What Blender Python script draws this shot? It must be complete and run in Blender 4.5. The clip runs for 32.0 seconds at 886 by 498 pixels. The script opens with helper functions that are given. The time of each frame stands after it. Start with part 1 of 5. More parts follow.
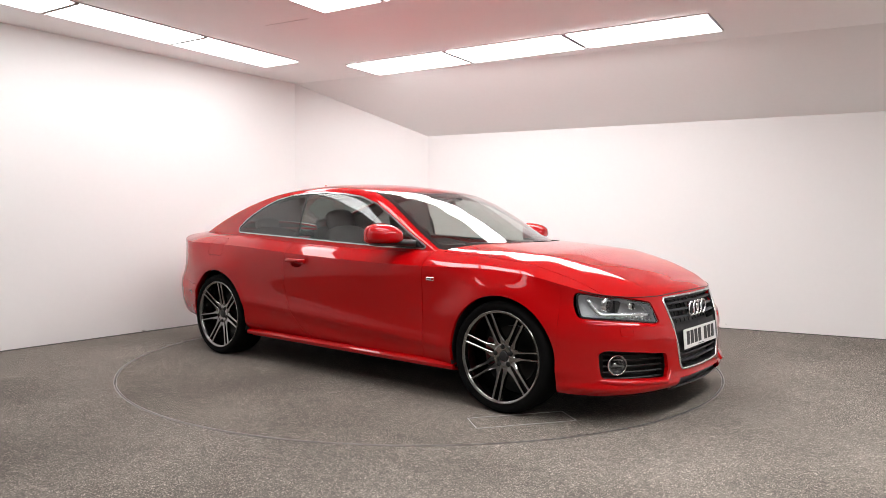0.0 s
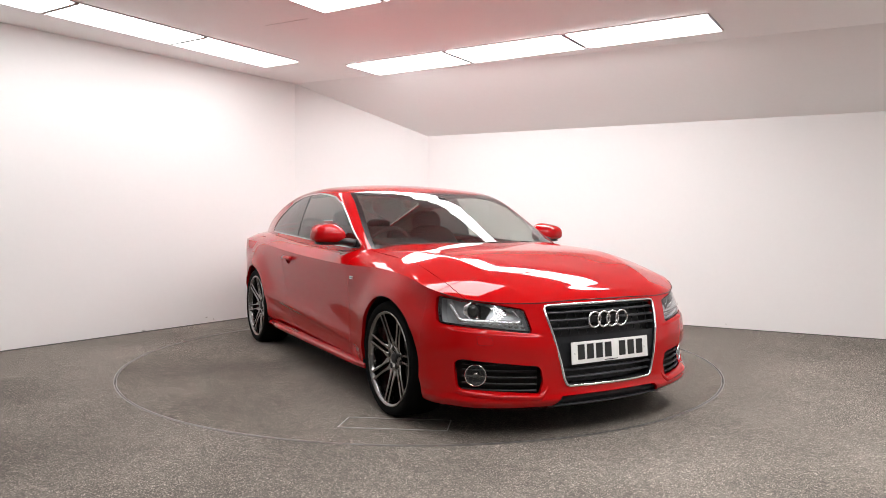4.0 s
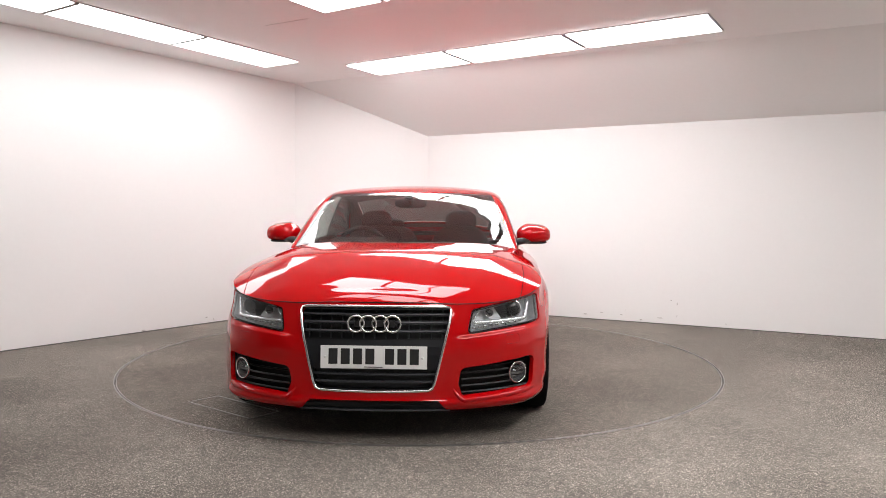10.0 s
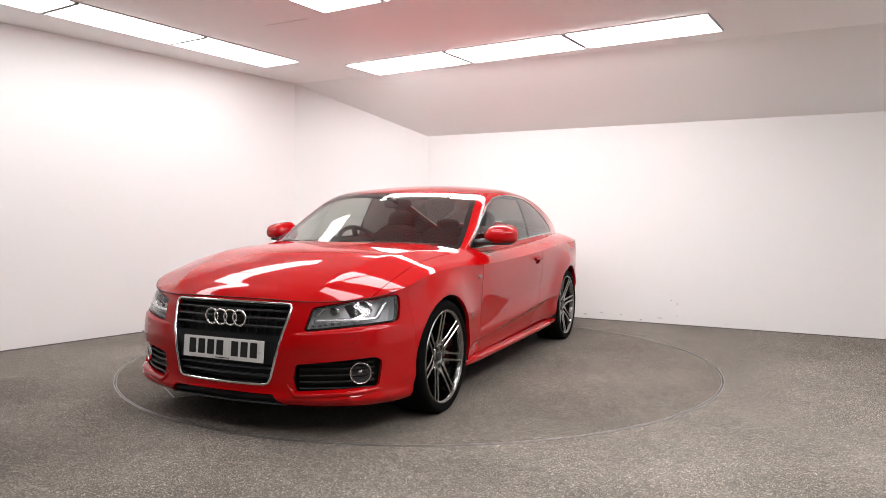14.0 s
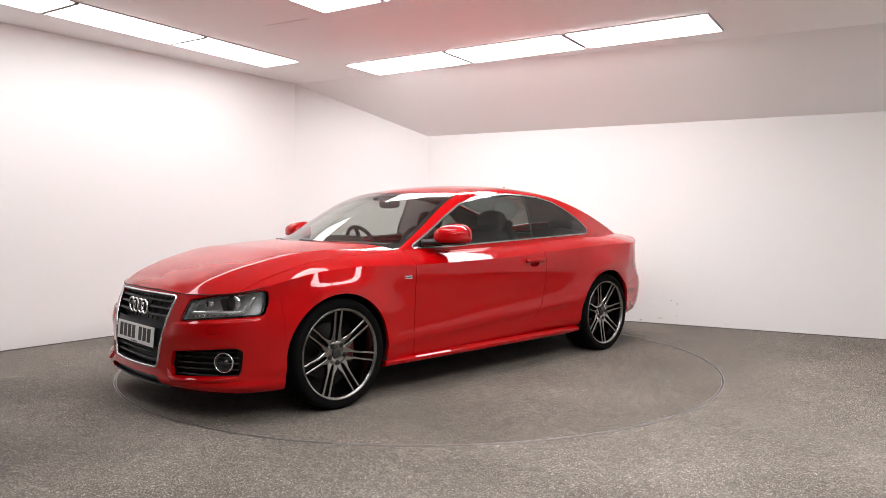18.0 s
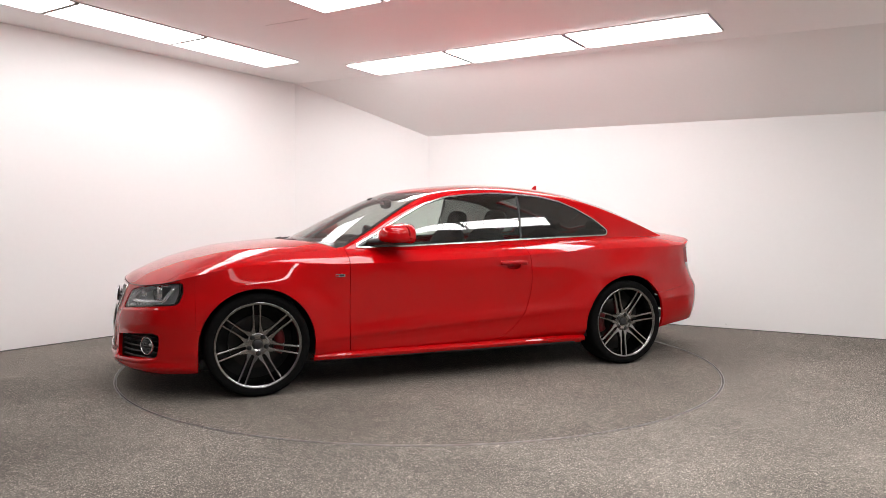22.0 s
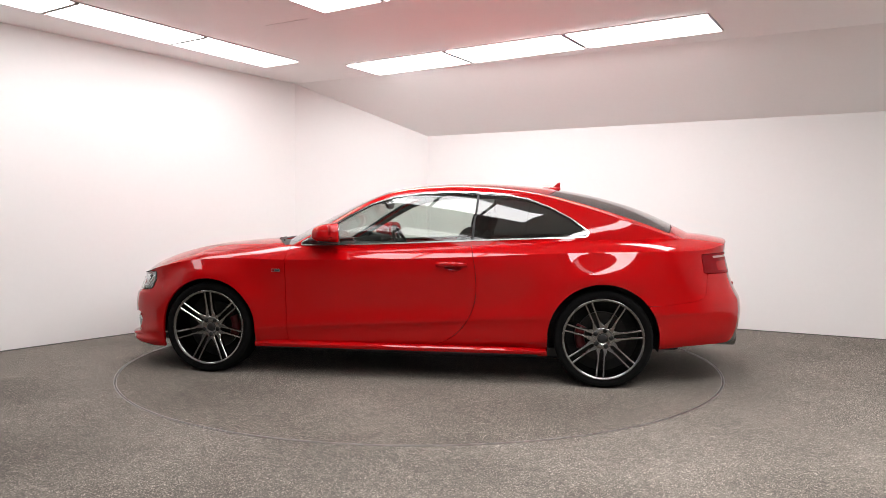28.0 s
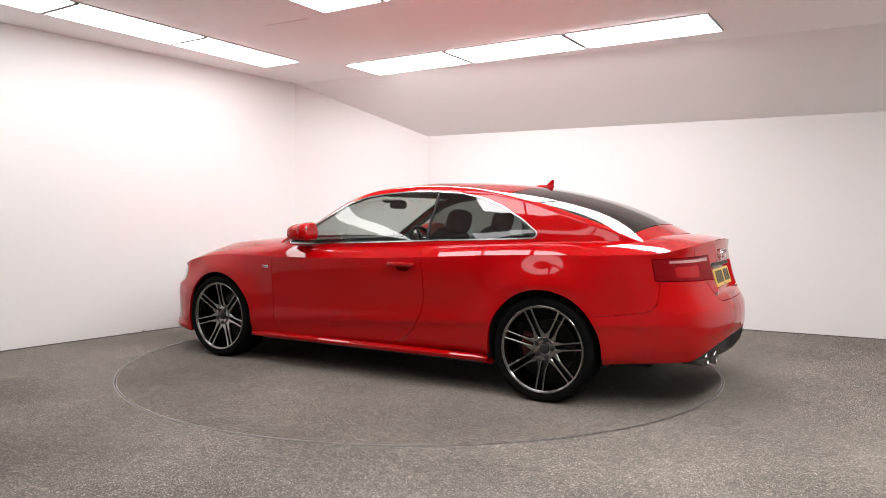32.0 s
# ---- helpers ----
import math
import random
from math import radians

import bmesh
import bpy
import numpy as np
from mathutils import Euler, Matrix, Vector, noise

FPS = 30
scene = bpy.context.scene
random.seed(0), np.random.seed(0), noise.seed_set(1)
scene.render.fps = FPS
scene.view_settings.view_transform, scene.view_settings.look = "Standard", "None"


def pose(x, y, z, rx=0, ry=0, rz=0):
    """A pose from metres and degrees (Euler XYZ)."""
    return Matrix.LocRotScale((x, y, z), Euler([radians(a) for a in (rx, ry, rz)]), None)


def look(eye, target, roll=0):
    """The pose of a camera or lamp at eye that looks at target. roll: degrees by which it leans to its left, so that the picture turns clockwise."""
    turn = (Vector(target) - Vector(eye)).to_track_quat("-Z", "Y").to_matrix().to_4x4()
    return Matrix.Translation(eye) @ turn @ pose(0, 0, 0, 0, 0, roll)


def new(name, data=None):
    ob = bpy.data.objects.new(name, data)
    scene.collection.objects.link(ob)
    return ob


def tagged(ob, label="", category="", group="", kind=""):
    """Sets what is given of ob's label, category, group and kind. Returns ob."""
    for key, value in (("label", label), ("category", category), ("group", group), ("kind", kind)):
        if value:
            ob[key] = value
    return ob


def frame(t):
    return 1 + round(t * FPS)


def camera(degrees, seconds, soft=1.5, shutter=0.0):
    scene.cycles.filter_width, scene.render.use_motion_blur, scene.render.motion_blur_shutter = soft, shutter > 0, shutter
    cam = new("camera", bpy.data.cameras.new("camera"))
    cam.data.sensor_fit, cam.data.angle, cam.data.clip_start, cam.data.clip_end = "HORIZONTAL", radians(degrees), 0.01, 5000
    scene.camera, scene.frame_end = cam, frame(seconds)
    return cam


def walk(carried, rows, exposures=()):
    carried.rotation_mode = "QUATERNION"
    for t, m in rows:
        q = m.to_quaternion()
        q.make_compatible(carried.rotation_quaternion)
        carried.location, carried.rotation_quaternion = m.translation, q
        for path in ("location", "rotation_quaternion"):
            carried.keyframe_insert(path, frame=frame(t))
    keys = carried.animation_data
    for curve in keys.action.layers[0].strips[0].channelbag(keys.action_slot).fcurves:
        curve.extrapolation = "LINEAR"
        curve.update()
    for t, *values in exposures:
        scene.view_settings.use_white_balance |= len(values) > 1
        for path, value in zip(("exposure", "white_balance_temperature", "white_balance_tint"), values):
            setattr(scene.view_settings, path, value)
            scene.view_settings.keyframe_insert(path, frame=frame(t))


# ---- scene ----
# The camera stands still; the turntable and the car on it turn.
EYE = (0.0, -5.679, 1.106)
cam = camera(63.29, 32.0, soft=0.85)
AIM = look(EYE, (EYE[0] + 5 * math.sin(0.0277), EYE[1] + 5 * math.cos(0.0277), EYE[2] - 5 * math.tan(0.0429)), 0.31)
walk(cam, [(0, AIM), (32, AIM)], [(0, 0.0), (32, 0.0)])

TURN_START, TURN_RATE = -40.69, -5.3537      # degrees, degrees per second
CAR_SHIFT = (0.026, -0.074)                  # the car's middle on the turntable
DISC_R = 2.225


def turned(t, shift=(0, 0)):
    return pose(0, 0, 0, 0, 0, TURN_START + TURN_RATE * t) @ pose(shift[0], shift[1], 0)


# ---- light ----
world = bpy.data.worlds.new("world")
scene.world = world
world.use_nodes = True
world.node_tree.nodes["Background"].inputs[0].default_value = (0.9, 0.92, 1, 1)
world.node_tree.nodes["Background"].inputs[1].default_value = 0.02
PANEL_GLOW = 14.5
WALL_ROW_GLOW = 7.5
SIDE_ROW_GLOW = 17.8
SQUARE_GLOW = 10.5


# ---- materials ----
def nodes_of(name):
    m = bpy.data.materials.new(name)
    m.use_nodes = True
    nt = m.node_tree
    return m, nt, nt.nodes["Principled BSDF"]


def plain(name, colour, rough=0.5, metal=0.0, coat=0.0, spec=0.5, bump=0.0, scale=60.0, vary=0.0):
    """A procedural material: base colour with fine variation, and relief."""
    m, nt, b = nodes_of(name)
    b.inputs["Base Color"].default_value = (*colour, 1)
    b.inputs["Roughness"].default_value = rough
    b.inputs["Metallic"].default_value = metal
    b.inputs["Coat Weight"].default_value = coat
    b.inputs["Coat Roughness"].default_value = 0.02
    b.inputs["Specular IOR Level"].default_value = spec
    if bump or vary:
        tc = nt.nodes.new("ShaderNodeTexCoord")
        n = nt.nodes.new("ShaderNodeTexNoise")
        n.inputs["Scale"].default_value = scale
        n.inputs["Detail"].default_value = 4
        nt.links.new(tc.outputs["Object"], n.inputs["Vector"])
        if bump:
            bp = nt.nodes.new("ShaderNodeBump")
            bp.inputs["Strength"].default_value = bump
            bp.inputs["Distance"].default_value = 0.002
            nt.links.new(n.outputs["Fac"], bp.inputs["Height"])
            nt.links.new(bp.outputs["Normal"], b.inputs["Normal"])
        if vary:
            r = nt.nodes.new("ShaderNodeMix")
            r.data_type = "RGBA"
            r.inputs[6].default_value = (*[c * (1 - vary) for c in colour], 1)
            r.inputs[7].default_value = (*[min(1, c * (1 + vary)) for c in colour], 1)
            nt.links.new(n.outputs["Fac"], r.inputs[0])
            nt.links.new(r.outputs[2], b.inputs["Base Color"])
    return m


def carpet(name, dark, light, scale=1.0, dark_patches=()):
    """Short grey needle-felt carpet: light and dark fibres, with broad worn patches and placed dark patches."""
    m, nt, b = nodes_of(name)
    tc = nt.nodes.new("ShaderNodeTexCoord")
    cells = nt.nodes.new("ShaderNodeTexVoronoi")
    cells.inputs["Scale"].default_value = 215 * scale
    fine = nt.nodes.new("ShaderNodeSeparateColor")
    ramp = nt.nodes.new("ShaderNodeValToRGB")
    e = ramp.color_ramp.elements
    e[0].position, e[0].color = 0.0, (*dark, 1)
    e[1].position, e[1].color = 1.0, (*light, 1)
    for at, share in ((0.45, 0.11), (0.80, 0.31), (0.92, 0.55)):
        mid = ramp.color_ramp.elements.new(at)
        mid.color = (*[d + (l - d) * share for d, l in zip(dark, light)], 1)
    broad = nt.nodes.new("ShaderNodeTexNoise")
    broad.inputs["Scale"].default_value = 1.0
    broad.inputs["Detail"].default_value = 5
    streak = nt.nodes.new("ShaderNodeTexNoise")
    streak.inputs["Scale"].default_value = 14
    streak.inputs["Detail"].default_value = 6
    rng = nt.nodes.new("ShaderNodeMapRange")
    rng.inputs[1].default_value, rng.inputs[2].default_value = 0.3, 0.7
    rng.inputs[3].default_value, rng.inputs[4].default_value = 0.74, 1.16
    rng2 = nt.nodes.new("ShaderNodeMapRange")
    rng2.inputs[1].default_value, rng2.inputs[2].default_value = 0.3, 0.7
    rng2.inputs[3].default_value, rng2.inputs[4].default_value = 0.9, 1.1
    mul = nt.nodes.new("ShaderNodeMath")
    mul.operation = "MULTIPLY"
    mix = nt.nodes.new("ShaderNodeVectorMath")
    mix.operation = "SCALE"
    for a, z in ((tc.outputs["Object"], cells.inputs["Vector"]), (cells.outputs["Color"], fine.inputs[0]), (tc.outputs["Object"], broad.inputs["Vector"]), (tc.outputs["Object"], streak.inputs["Vector"]),
                 (fine.outputs[0], ramp.inputs[0]), (broad.outputs["Fac"], rng.inputs[0]), (streak.outputs["Fac"], rng2.inputs[0]),
                 (rng.outputs[0], mul.inputs[0]), (rng2.outputs[0], mul.inputs[1]), (ramp.outputs[0], mix.inputs[0]),
                 (mix.outputs[0], b.inputs["Base Color"])):
        nt.links.new(a, z)
    level = mul.outputs[0]
    # darker patches with ragged edges: place, radius, how dark
    for x, y, radius, tone in dark_patches:
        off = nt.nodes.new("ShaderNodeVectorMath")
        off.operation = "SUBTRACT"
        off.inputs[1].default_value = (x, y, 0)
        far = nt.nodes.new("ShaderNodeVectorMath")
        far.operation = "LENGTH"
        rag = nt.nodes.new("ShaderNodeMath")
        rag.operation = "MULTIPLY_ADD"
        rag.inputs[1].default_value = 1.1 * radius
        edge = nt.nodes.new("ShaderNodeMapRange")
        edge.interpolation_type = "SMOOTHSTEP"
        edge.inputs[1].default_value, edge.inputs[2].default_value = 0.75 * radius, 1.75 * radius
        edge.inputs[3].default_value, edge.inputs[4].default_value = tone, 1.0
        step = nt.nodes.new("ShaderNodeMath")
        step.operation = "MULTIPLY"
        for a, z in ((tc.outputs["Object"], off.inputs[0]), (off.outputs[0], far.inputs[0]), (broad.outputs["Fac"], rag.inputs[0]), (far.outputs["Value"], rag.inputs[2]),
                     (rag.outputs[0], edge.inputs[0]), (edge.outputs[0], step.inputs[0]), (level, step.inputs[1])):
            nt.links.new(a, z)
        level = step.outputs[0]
    nt.links.new(level, mix.inputs["Scale"])
    b.inputs["Roughness"].default_value = 0.95
    b.inputs["Specular IOR Level"].default_value = 0.2
    return m


def glow(name, colour, strength):
    m = bpy.data.materials.new(name)
    m.use_nodes = True
    nt = m.node_tree
    nt.nodes.remove(nt.nodes["Principled BSDF"])
    e = nt.nodes.new("ShaderNodeEmission")
    e.inputs[0].default_value = (*colour, 1)
    e.inputs[1].default_value = strength
    nt.links.new(e.outputs[0], nt.nodes["Material Output"].inputs[0])
    return m


def pane(name, tint, ior=1.5):
    """Thin glass: tinted straight-through light with a mirror gloss on top."""
    m = bpy.data.materials.new(name)
    m.use_nodes = True
    nt = m.node_tree
    nt.nodes.remove(nt.nodes["Principled BSDF"])
    t = nt.nodes.new("ShaderNodeBsdfTransparent")
    t.inputs[0].default_value = (*tint, 1)
    gl = nt.nodes.new("ShaderNodeBsdfGlossy")
    gl.inputs["Roughness"].default_value = 0.0
    gl.inputs["Color"].default_value = (1, 1, 1, 1)
    lw = nt.nodes.new("ShaderNodeLayerWeight")
    lw.inputs[0].default_value = 0.5
    pw = nt.nodes.new("ShaderNodeMath")
    pw.operation = "POWER"
    pw.inputs[1].default_value = 5.0
    ma = nt.nodes.new("ShaderNodeMath")
    ma.operation = "MULTIPLY_ADD"
    base = 2.0 * ((ior - 1) / (ior + 1)) ** 2
    ma.inputs[1].default_value = 1 - base
    ma.inputs[2].default_value = base
    mx = nt.nodes.new("ShaderNodeMixShader")
    nt.links.new(lw.outputs["Facing"], pw.inputs[0])
    nt.links.new(pw.outputs[0], ma.inputs[0])
    nt.links.new(ma.outputs[0], mx.inputs[0])
    nt.links.new(t.outputs[0], mx.inputs[1])
    nt.links.new(gl.outputs[0], mx.inputs[2])
    nt.links.new(mx.outputs[0], nt.nodes["Material Output"].inputs[0])
    return m


WALL = plain("white_wall_paint", (0.87, 0.855, 0.845), 0.6, bump=0.08, scale=25, vary=0.012)
# grey picked for an unseen wall, to keep its bounce low
LOW_BOUNCE_WALL = plain("low_bounce_wall", (0.27, 0.265, 0.26), 0.6, bump=0.08, scale=25, vary=0.02)
CEIL = plain("white_ceiling_paint", (0.93, 0.92, 0.91), 0.7, bump=0.08, scale=25, vary=0.015)
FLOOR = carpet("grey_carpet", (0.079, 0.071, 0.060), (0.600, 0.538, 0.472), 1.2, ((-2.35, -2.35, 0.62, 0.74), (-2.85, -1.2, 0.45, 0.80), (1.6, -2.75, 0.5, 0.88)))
DISC = carpet("turntable_carpet", (0.080, 0.071, 0.060), (0.505, 0.448, 0.388), 1.1, ((-0.3, -1.4, 0.5, 0.88), (0.9, 1.1, 0.5, 0.9)))
EDGE_METAL = plain("brushed_edge_metal", (0.36, 0.345, 0.33), 0.5, metal=0.9, vary=0.1, scale=40)
JOINT = plain("wall_foot_joint", (0.10, 0.095, 0.09), 0.9)
PALE_EDGE = plain("pale_hatch_edge", (0.41, 0.39, 0.37), 0.6, vary=0.2, scale=60)
DARK_GAP = plain("dark_gap", (0.01, 0.01, 0.01), 0.9)
LAMP_WHITE_TINT = (1.0, 0.978, 0.982)
LIGHT_PANEL = glow("light_panel_diffuser", LAMP_WHITE_TINT, PANEL_GLOW)
BRIGHT_PANEL = glow("side_row_diffuser", LAMP_WHITE_TINT, SIDE_ROW_GLOW)
SQUARE_PANEL = glow("square_diffuser", LAMP_WHITE_TINT, SQUARE_GLOW)
FAINT_PANEL = glow("rear_row_diffuser", LAMP_WHITE_TINT, 3.8)
DIM_PANEL = glow("wall_row_diffuser", LAMP_WHITE_TINT, WALL_ROW_GLOW)
LIGHT_FRAME = plain("light_frame_metal", (0.48, 0.46, 0.445), 0.6)
SCUFF = plain("scuff_mark", (0.52, 0.49, 0.47), 0.8, vary=0.3, scale=90)
RED = plain("red_car_paint", (0.415, 0.0013, 0.0027), 0.5, coat=1.0, spec=0.0)
RED.node_tree.nodes["Principled BSDF"].inputs["Coat IOR"].default_value = 1.45
BLACK = plain("black_plastic", (0.012, 0.012, 0.013), 0.45, bump=0.1, scale=300)
GLOSS_BLACK = plain("gloss_black", (0.01, 0.01, 0.011), 0.12)
GRILLE = plain("dark_grey_grille_plastic", (0.022, 0.023, 0.027), 0.40)
RUBBER = plain("tyre_rubber", (0.0055, 0.0055, 0.0055), 0.8, spec=0.04, bump=0.15, scale=150)
CHROME = plain("chrome", (0.82, 0.82, 0.83), 0.08, metal=1.0)
SATIN = plain("satin_aluminium", (0.52, 0.515, 0.51), 0.25, metal=1.0)
SATIN_DARK = plain("polished_rim_metal", (0.21, 0.205, 0.20), 0.2, metal=1.0)
ALLOY = plain("gunmetal_alloy", (0.285, 0.281, 0.275), 0.14, metal=1.0)
IRON = plain("brake_disc_iron", (0.04, 0.039, 0.037), 0.4, metal=1.0)
INTERIOR = plain("black_interior_cloth", (0.009, 0.0085, 0.0085), 0.85, bump=0.2, scale=400, vary=0.1)
HEADLINER = plain("grey_headliner", (0.10, 0.095, 0.09), 0.9, vary=0.05)
GLASS = pane("windscreen_glass", (0.62, 0.66, 0.64))
DOOR_GLASS = pane("door_glass", (0.74, 0.81, 0.77))
TINTED = pane("tinted_rear_glass", (0.15, 0.165, 0.16))
CLEAR = pane("clear_lamp_cover", (0.93, 0.94, 0.95), 1.45)
WHITE_PLATE = plain("white_number_plate", (0.78, 0.78, 0.76), 0.35)
YELLOW_PLATE = plain("yellow_number_plate", (0.75, 0.50, 0.06), 0.35)
PLATE_BLACK = plain("plate_black", (0.012, 0.012, 0.012), 0.5)
TAIL_RED = plain("red_lamp_plastic", (0.20, 0.003, 0.006), 0.15, coat=0.3, spec=0.0)
TAIL_BRIGHT = plain("bright_red_reflector", (0.36, 0.008, 0.011), 0.2, coat=0.7, spec=0.0)
TAIL_CLEAR = plain("clear_pink_lamp_plastic", (0.52, 0.26, 0.26), 0.12, coat=0.6)
CALIPER = plain("red_brake_caliper", (0.11, 0.006, 0.008), 0.4)
LAMP_GREY = plain("lamp_housing_grey", (0.50, 0.51, 0.52), 0.40, metal=0.7)
LAMP_WHITE = plain("lamp_strip_silver", (0.80, 0.81, 0.82), 0.2, metal=0.85)


# ---- mesh helpers ----
def link(name, bm, material, parent=None, label="", smooth=False):
    """Links a bmesh as one mesh object."""
    me = bpy.data.meshes.new(name)
    bm.normal_update()
    bm.to_mesh(me)
    bm.free()
    for mt in (material if isinstance(material, (list, tuple)) else [material]):
        me.materials.append(mt)
    if smooth:
        for f in me.polygons:
            f.use_smooth = True
    ob = new(name, me)
    if parent:
        ob.parent = parent
    if label:
        ob["label"] = label
    return ob


part = link


def box(bm, size, at=(0, 0, 0), turn=None, bevel=0.0, segments=2):
    """A box of that size, centred at a place, with rounded edges."""
    m = Matrix.Translation(at) @ (turn if turn else Matrix()) @ Matrix.Diagonal((*size, 1))
    got = bmesh.ops.create_cube(bm, size=1, matrix=m)
    if bevel:
        edges = list({e for v in got["verts"] for e in v.link_edges})
        bmesh.ops.bevel(bm, geom=edges, offset=bevel, segments=segments, affect="EDGES", profile=0.5)
    return bm


def prism(bm, outline, z0, z1, m=None):
    """An upright prism over a plan outline of (x, y)."""
    m = m or Matrix()
    lo = [bm.verts.new(m @ Vector((x, y, z0))) for x, y in outline]
    hi = [bm.verts.new(m @ Vector((x, y, z1))) for x, y in outline]
    n = len(outline)
    for i in range(n):
        j = (i + 1) % n
        bm.faces.new((lo[i], lo[j], hi[j], hi[i]))
    bm.faces.new(hi)
    bm.faces.new(lo[::-1])
    bmesh.ops.recalc_face_normals(bm, faces=bm.faces)
    return bm


def tube(bm, points, radius, sides=8, closed=False, flat=1.0, up=(0, 0, 1)):
    """A round or flattened bar swept along points."""
    pts = [Vector(p) for p in points]
    n = len(pts)
    rings = []
    for i, p in enumerate(pts):
        a = pts[(i - 1) % n] if closed or i else p
        b = pts[(i + 1) % n] if closed or i < n - 1 else p
        d = (b - a).normalized()
        s = d.cross(Vector(up))
        if s.length < 1e-5:
            s = d.cross(Vector((1, 0, 0)))
        s.normalize()
        u = s.cross(d)
        rings.append([bm.verts.new(p + (s * math.cos(k * math.tau / sides) + u * math.sin(k * math.tau / sides) * flat) * radius) for k in range(sides)])
    for i in range(n if closed else n - 1):
        a, b = rings[i], rings[(i + 1) % n]
        for k in range(sides):
            bm.faces.new((a[k], a[(k + 1) % sides], b[(k + 1) % sides], b[k]))
    if not closed:
        bm.faces.new(rings[0])
        bm.faces.new(rings[-1][::-1])
    bmesh.ops.recalc_face_normals(bm, faces=bm.faces)
    return bm


def lathe(bm, profile, m=None, steps=48, closed=False):
    """Turns a profile of (radius, height) about the local z axis."""
    m = m or Matrix()
    rings = []
    for r, h in profile:
        if r < 1e-6:
            rings.append([bm.verts.new(m @ Vector((0, 0, h)))])
        else:
            rings.append([bm.verts.new(m @ Vector((r * math.cos(k * math.tau / steps), r * math.sin(k * math.tau / steps), h))) for k in range(steps)])
    pairs = list(zip(rings, rings[1:])) + ([(rings[-1], rings[0])] if closed else [])
    for a, b in pairs:
        for k in range(steps):
            j = (k + 1) % steps
            if len(a) == 1 and len(b) == 1:
                continue
            if len(a) == 1:
                bm.faces.new((a[0], b[j], b[k]))
            elif len(b) == 1:
                bm.faces.new((a[k], a[j], b[0]))
            else:
                bm.faces.new((a[k], a[j], b[j], b[k]))
    bmesh.ops.recalc_face_normals(bm, faces=bm.faces)
    return bm


# ---- the room ----
CEIL_Z, SOFFIT_Z = 2.66, 2.11
A_END, B_END = Vector((-1.50, 2.80)), Vector((0.05, 3.20))
A_FAR = Vector((-8.42, -6.42))
C_FAR = Vector((4.72, 0.59))
D_FAR = Vector((5.2, -6.9))
N_C = Vector((0.4877, 0.8730))
BREAK_FAR = C_FAR - N_C * 1.10


def wall(name, a, b, height, label, material=None):
    d = (b - a).normalized()
    out = Vector((-d.y, d.x)) * 0.12
    bm = bmesh.new()
    prism(bm, [a, b, b + out, a + out], -0.02, height)
    return tagged(link(name, bm, material or WALL), label, "wall", kind="structure")


wall("wall_west", A_FAR, A_END, CEIL_Z + 0.1, "smooth white painted wall with faint scuffs")
wall("wall_north", A_END, B_END, CEIL_Z + 0.1, "short white painted wall across the corner")
wall("wall_east", B_END, C_FAR, SOFFIT_Z + 0.02, "low white painted wall under the sloping ceiling")
# unseen walls added to close the room; place and tone set the bounce light
wall("wall_south_east", C_FAR, D_FAR, CEIL_Z + 0.1, "plain white painted wall")
wall("wall_south", D_FAR, A_FAR, CEIL_Z + 0.1, "plain grey painted wall", LOW_BOUNCE_WALL)

bm = bmesh.new()
prism(bm, [A_FAR + Vector((-0.3, -0.3)), D_FAR + Vector((0.3, -0.3)), C_FAR + Vector((0.4, 0.2)), BREAK_FAR + Vector((0.4, -0.2)), A_END], CEIL_Z, CEIL_Z + 0.12)
tagged(link("ceiling", bm, CEIL), "white painted ceiling with faint board seams", "ceiling", kind="structure")
bm = bmesh.new()
e = Vector((0.873, -0.488))
top = [A_END - e * 0.0 + N_C * 0.0, BREAK_FAR + e * 0.3]
low = [A_END + N_C * 1.13 - e * 0.2, C_FAR + N_C * 0.03 + e * 0.3]
slope = [Vector((*top[0], CEIL_Z)), Vector((*top[1], CEIL_Z)), Vector((*low[1], SOFFIT_Z - 0.015)), Vector((*low[0], SOFFIT_Z - 0.015))]
vs = [bm.verts.new(v) for v in slope] + [bm.verts.new(v + Vector((0, 0, 0.12))) for v in slope]
for q in ((3, 2, 1, 0), (4, 5, 6, 7), (0, 1, 5, 4), (1, 2, 6, 5), (2, 3, 7, 6), (3, 0, 4, 7)):
    bm.faces.new([vs[i] for i in q])
bmesh.ops.recalc_face_normals(bm, faces=bm.faces)
tagged(link("ceiling_slope", bm, CEIL), "white painted sloping ceiling", "ceiling", kind="structure")


def on_wall(a, b, d, z, proud=0.0):
    e_ = (b - a).normalized()
    n_ = Vector((e_.y, -e_.x))
    p = a + e_ * d + n_ * proud
    return Vector((p.x, p.y, z)), math.atan2(e_.y, e_.x)


def base_line(name, a, b):
    p, turn = on_wall(a, b, (b - a).length / 2, 0.004, 0.003)
    bm = bmesh.new()
    box(bm, ((b - a).length - 0.01, 0.004, 0.007), p, Matrix.Rotation(turn, 4, "Z"))
    tagged(link(name, bm, JOINT), "thin dark joint between wall and carpet", "trim", kind="structure")


base_line("trim_west", A_FAR, A_END)
base_line("trim_north", A_END, B_END)
base_line("trim_east", B_END, C_FAR)

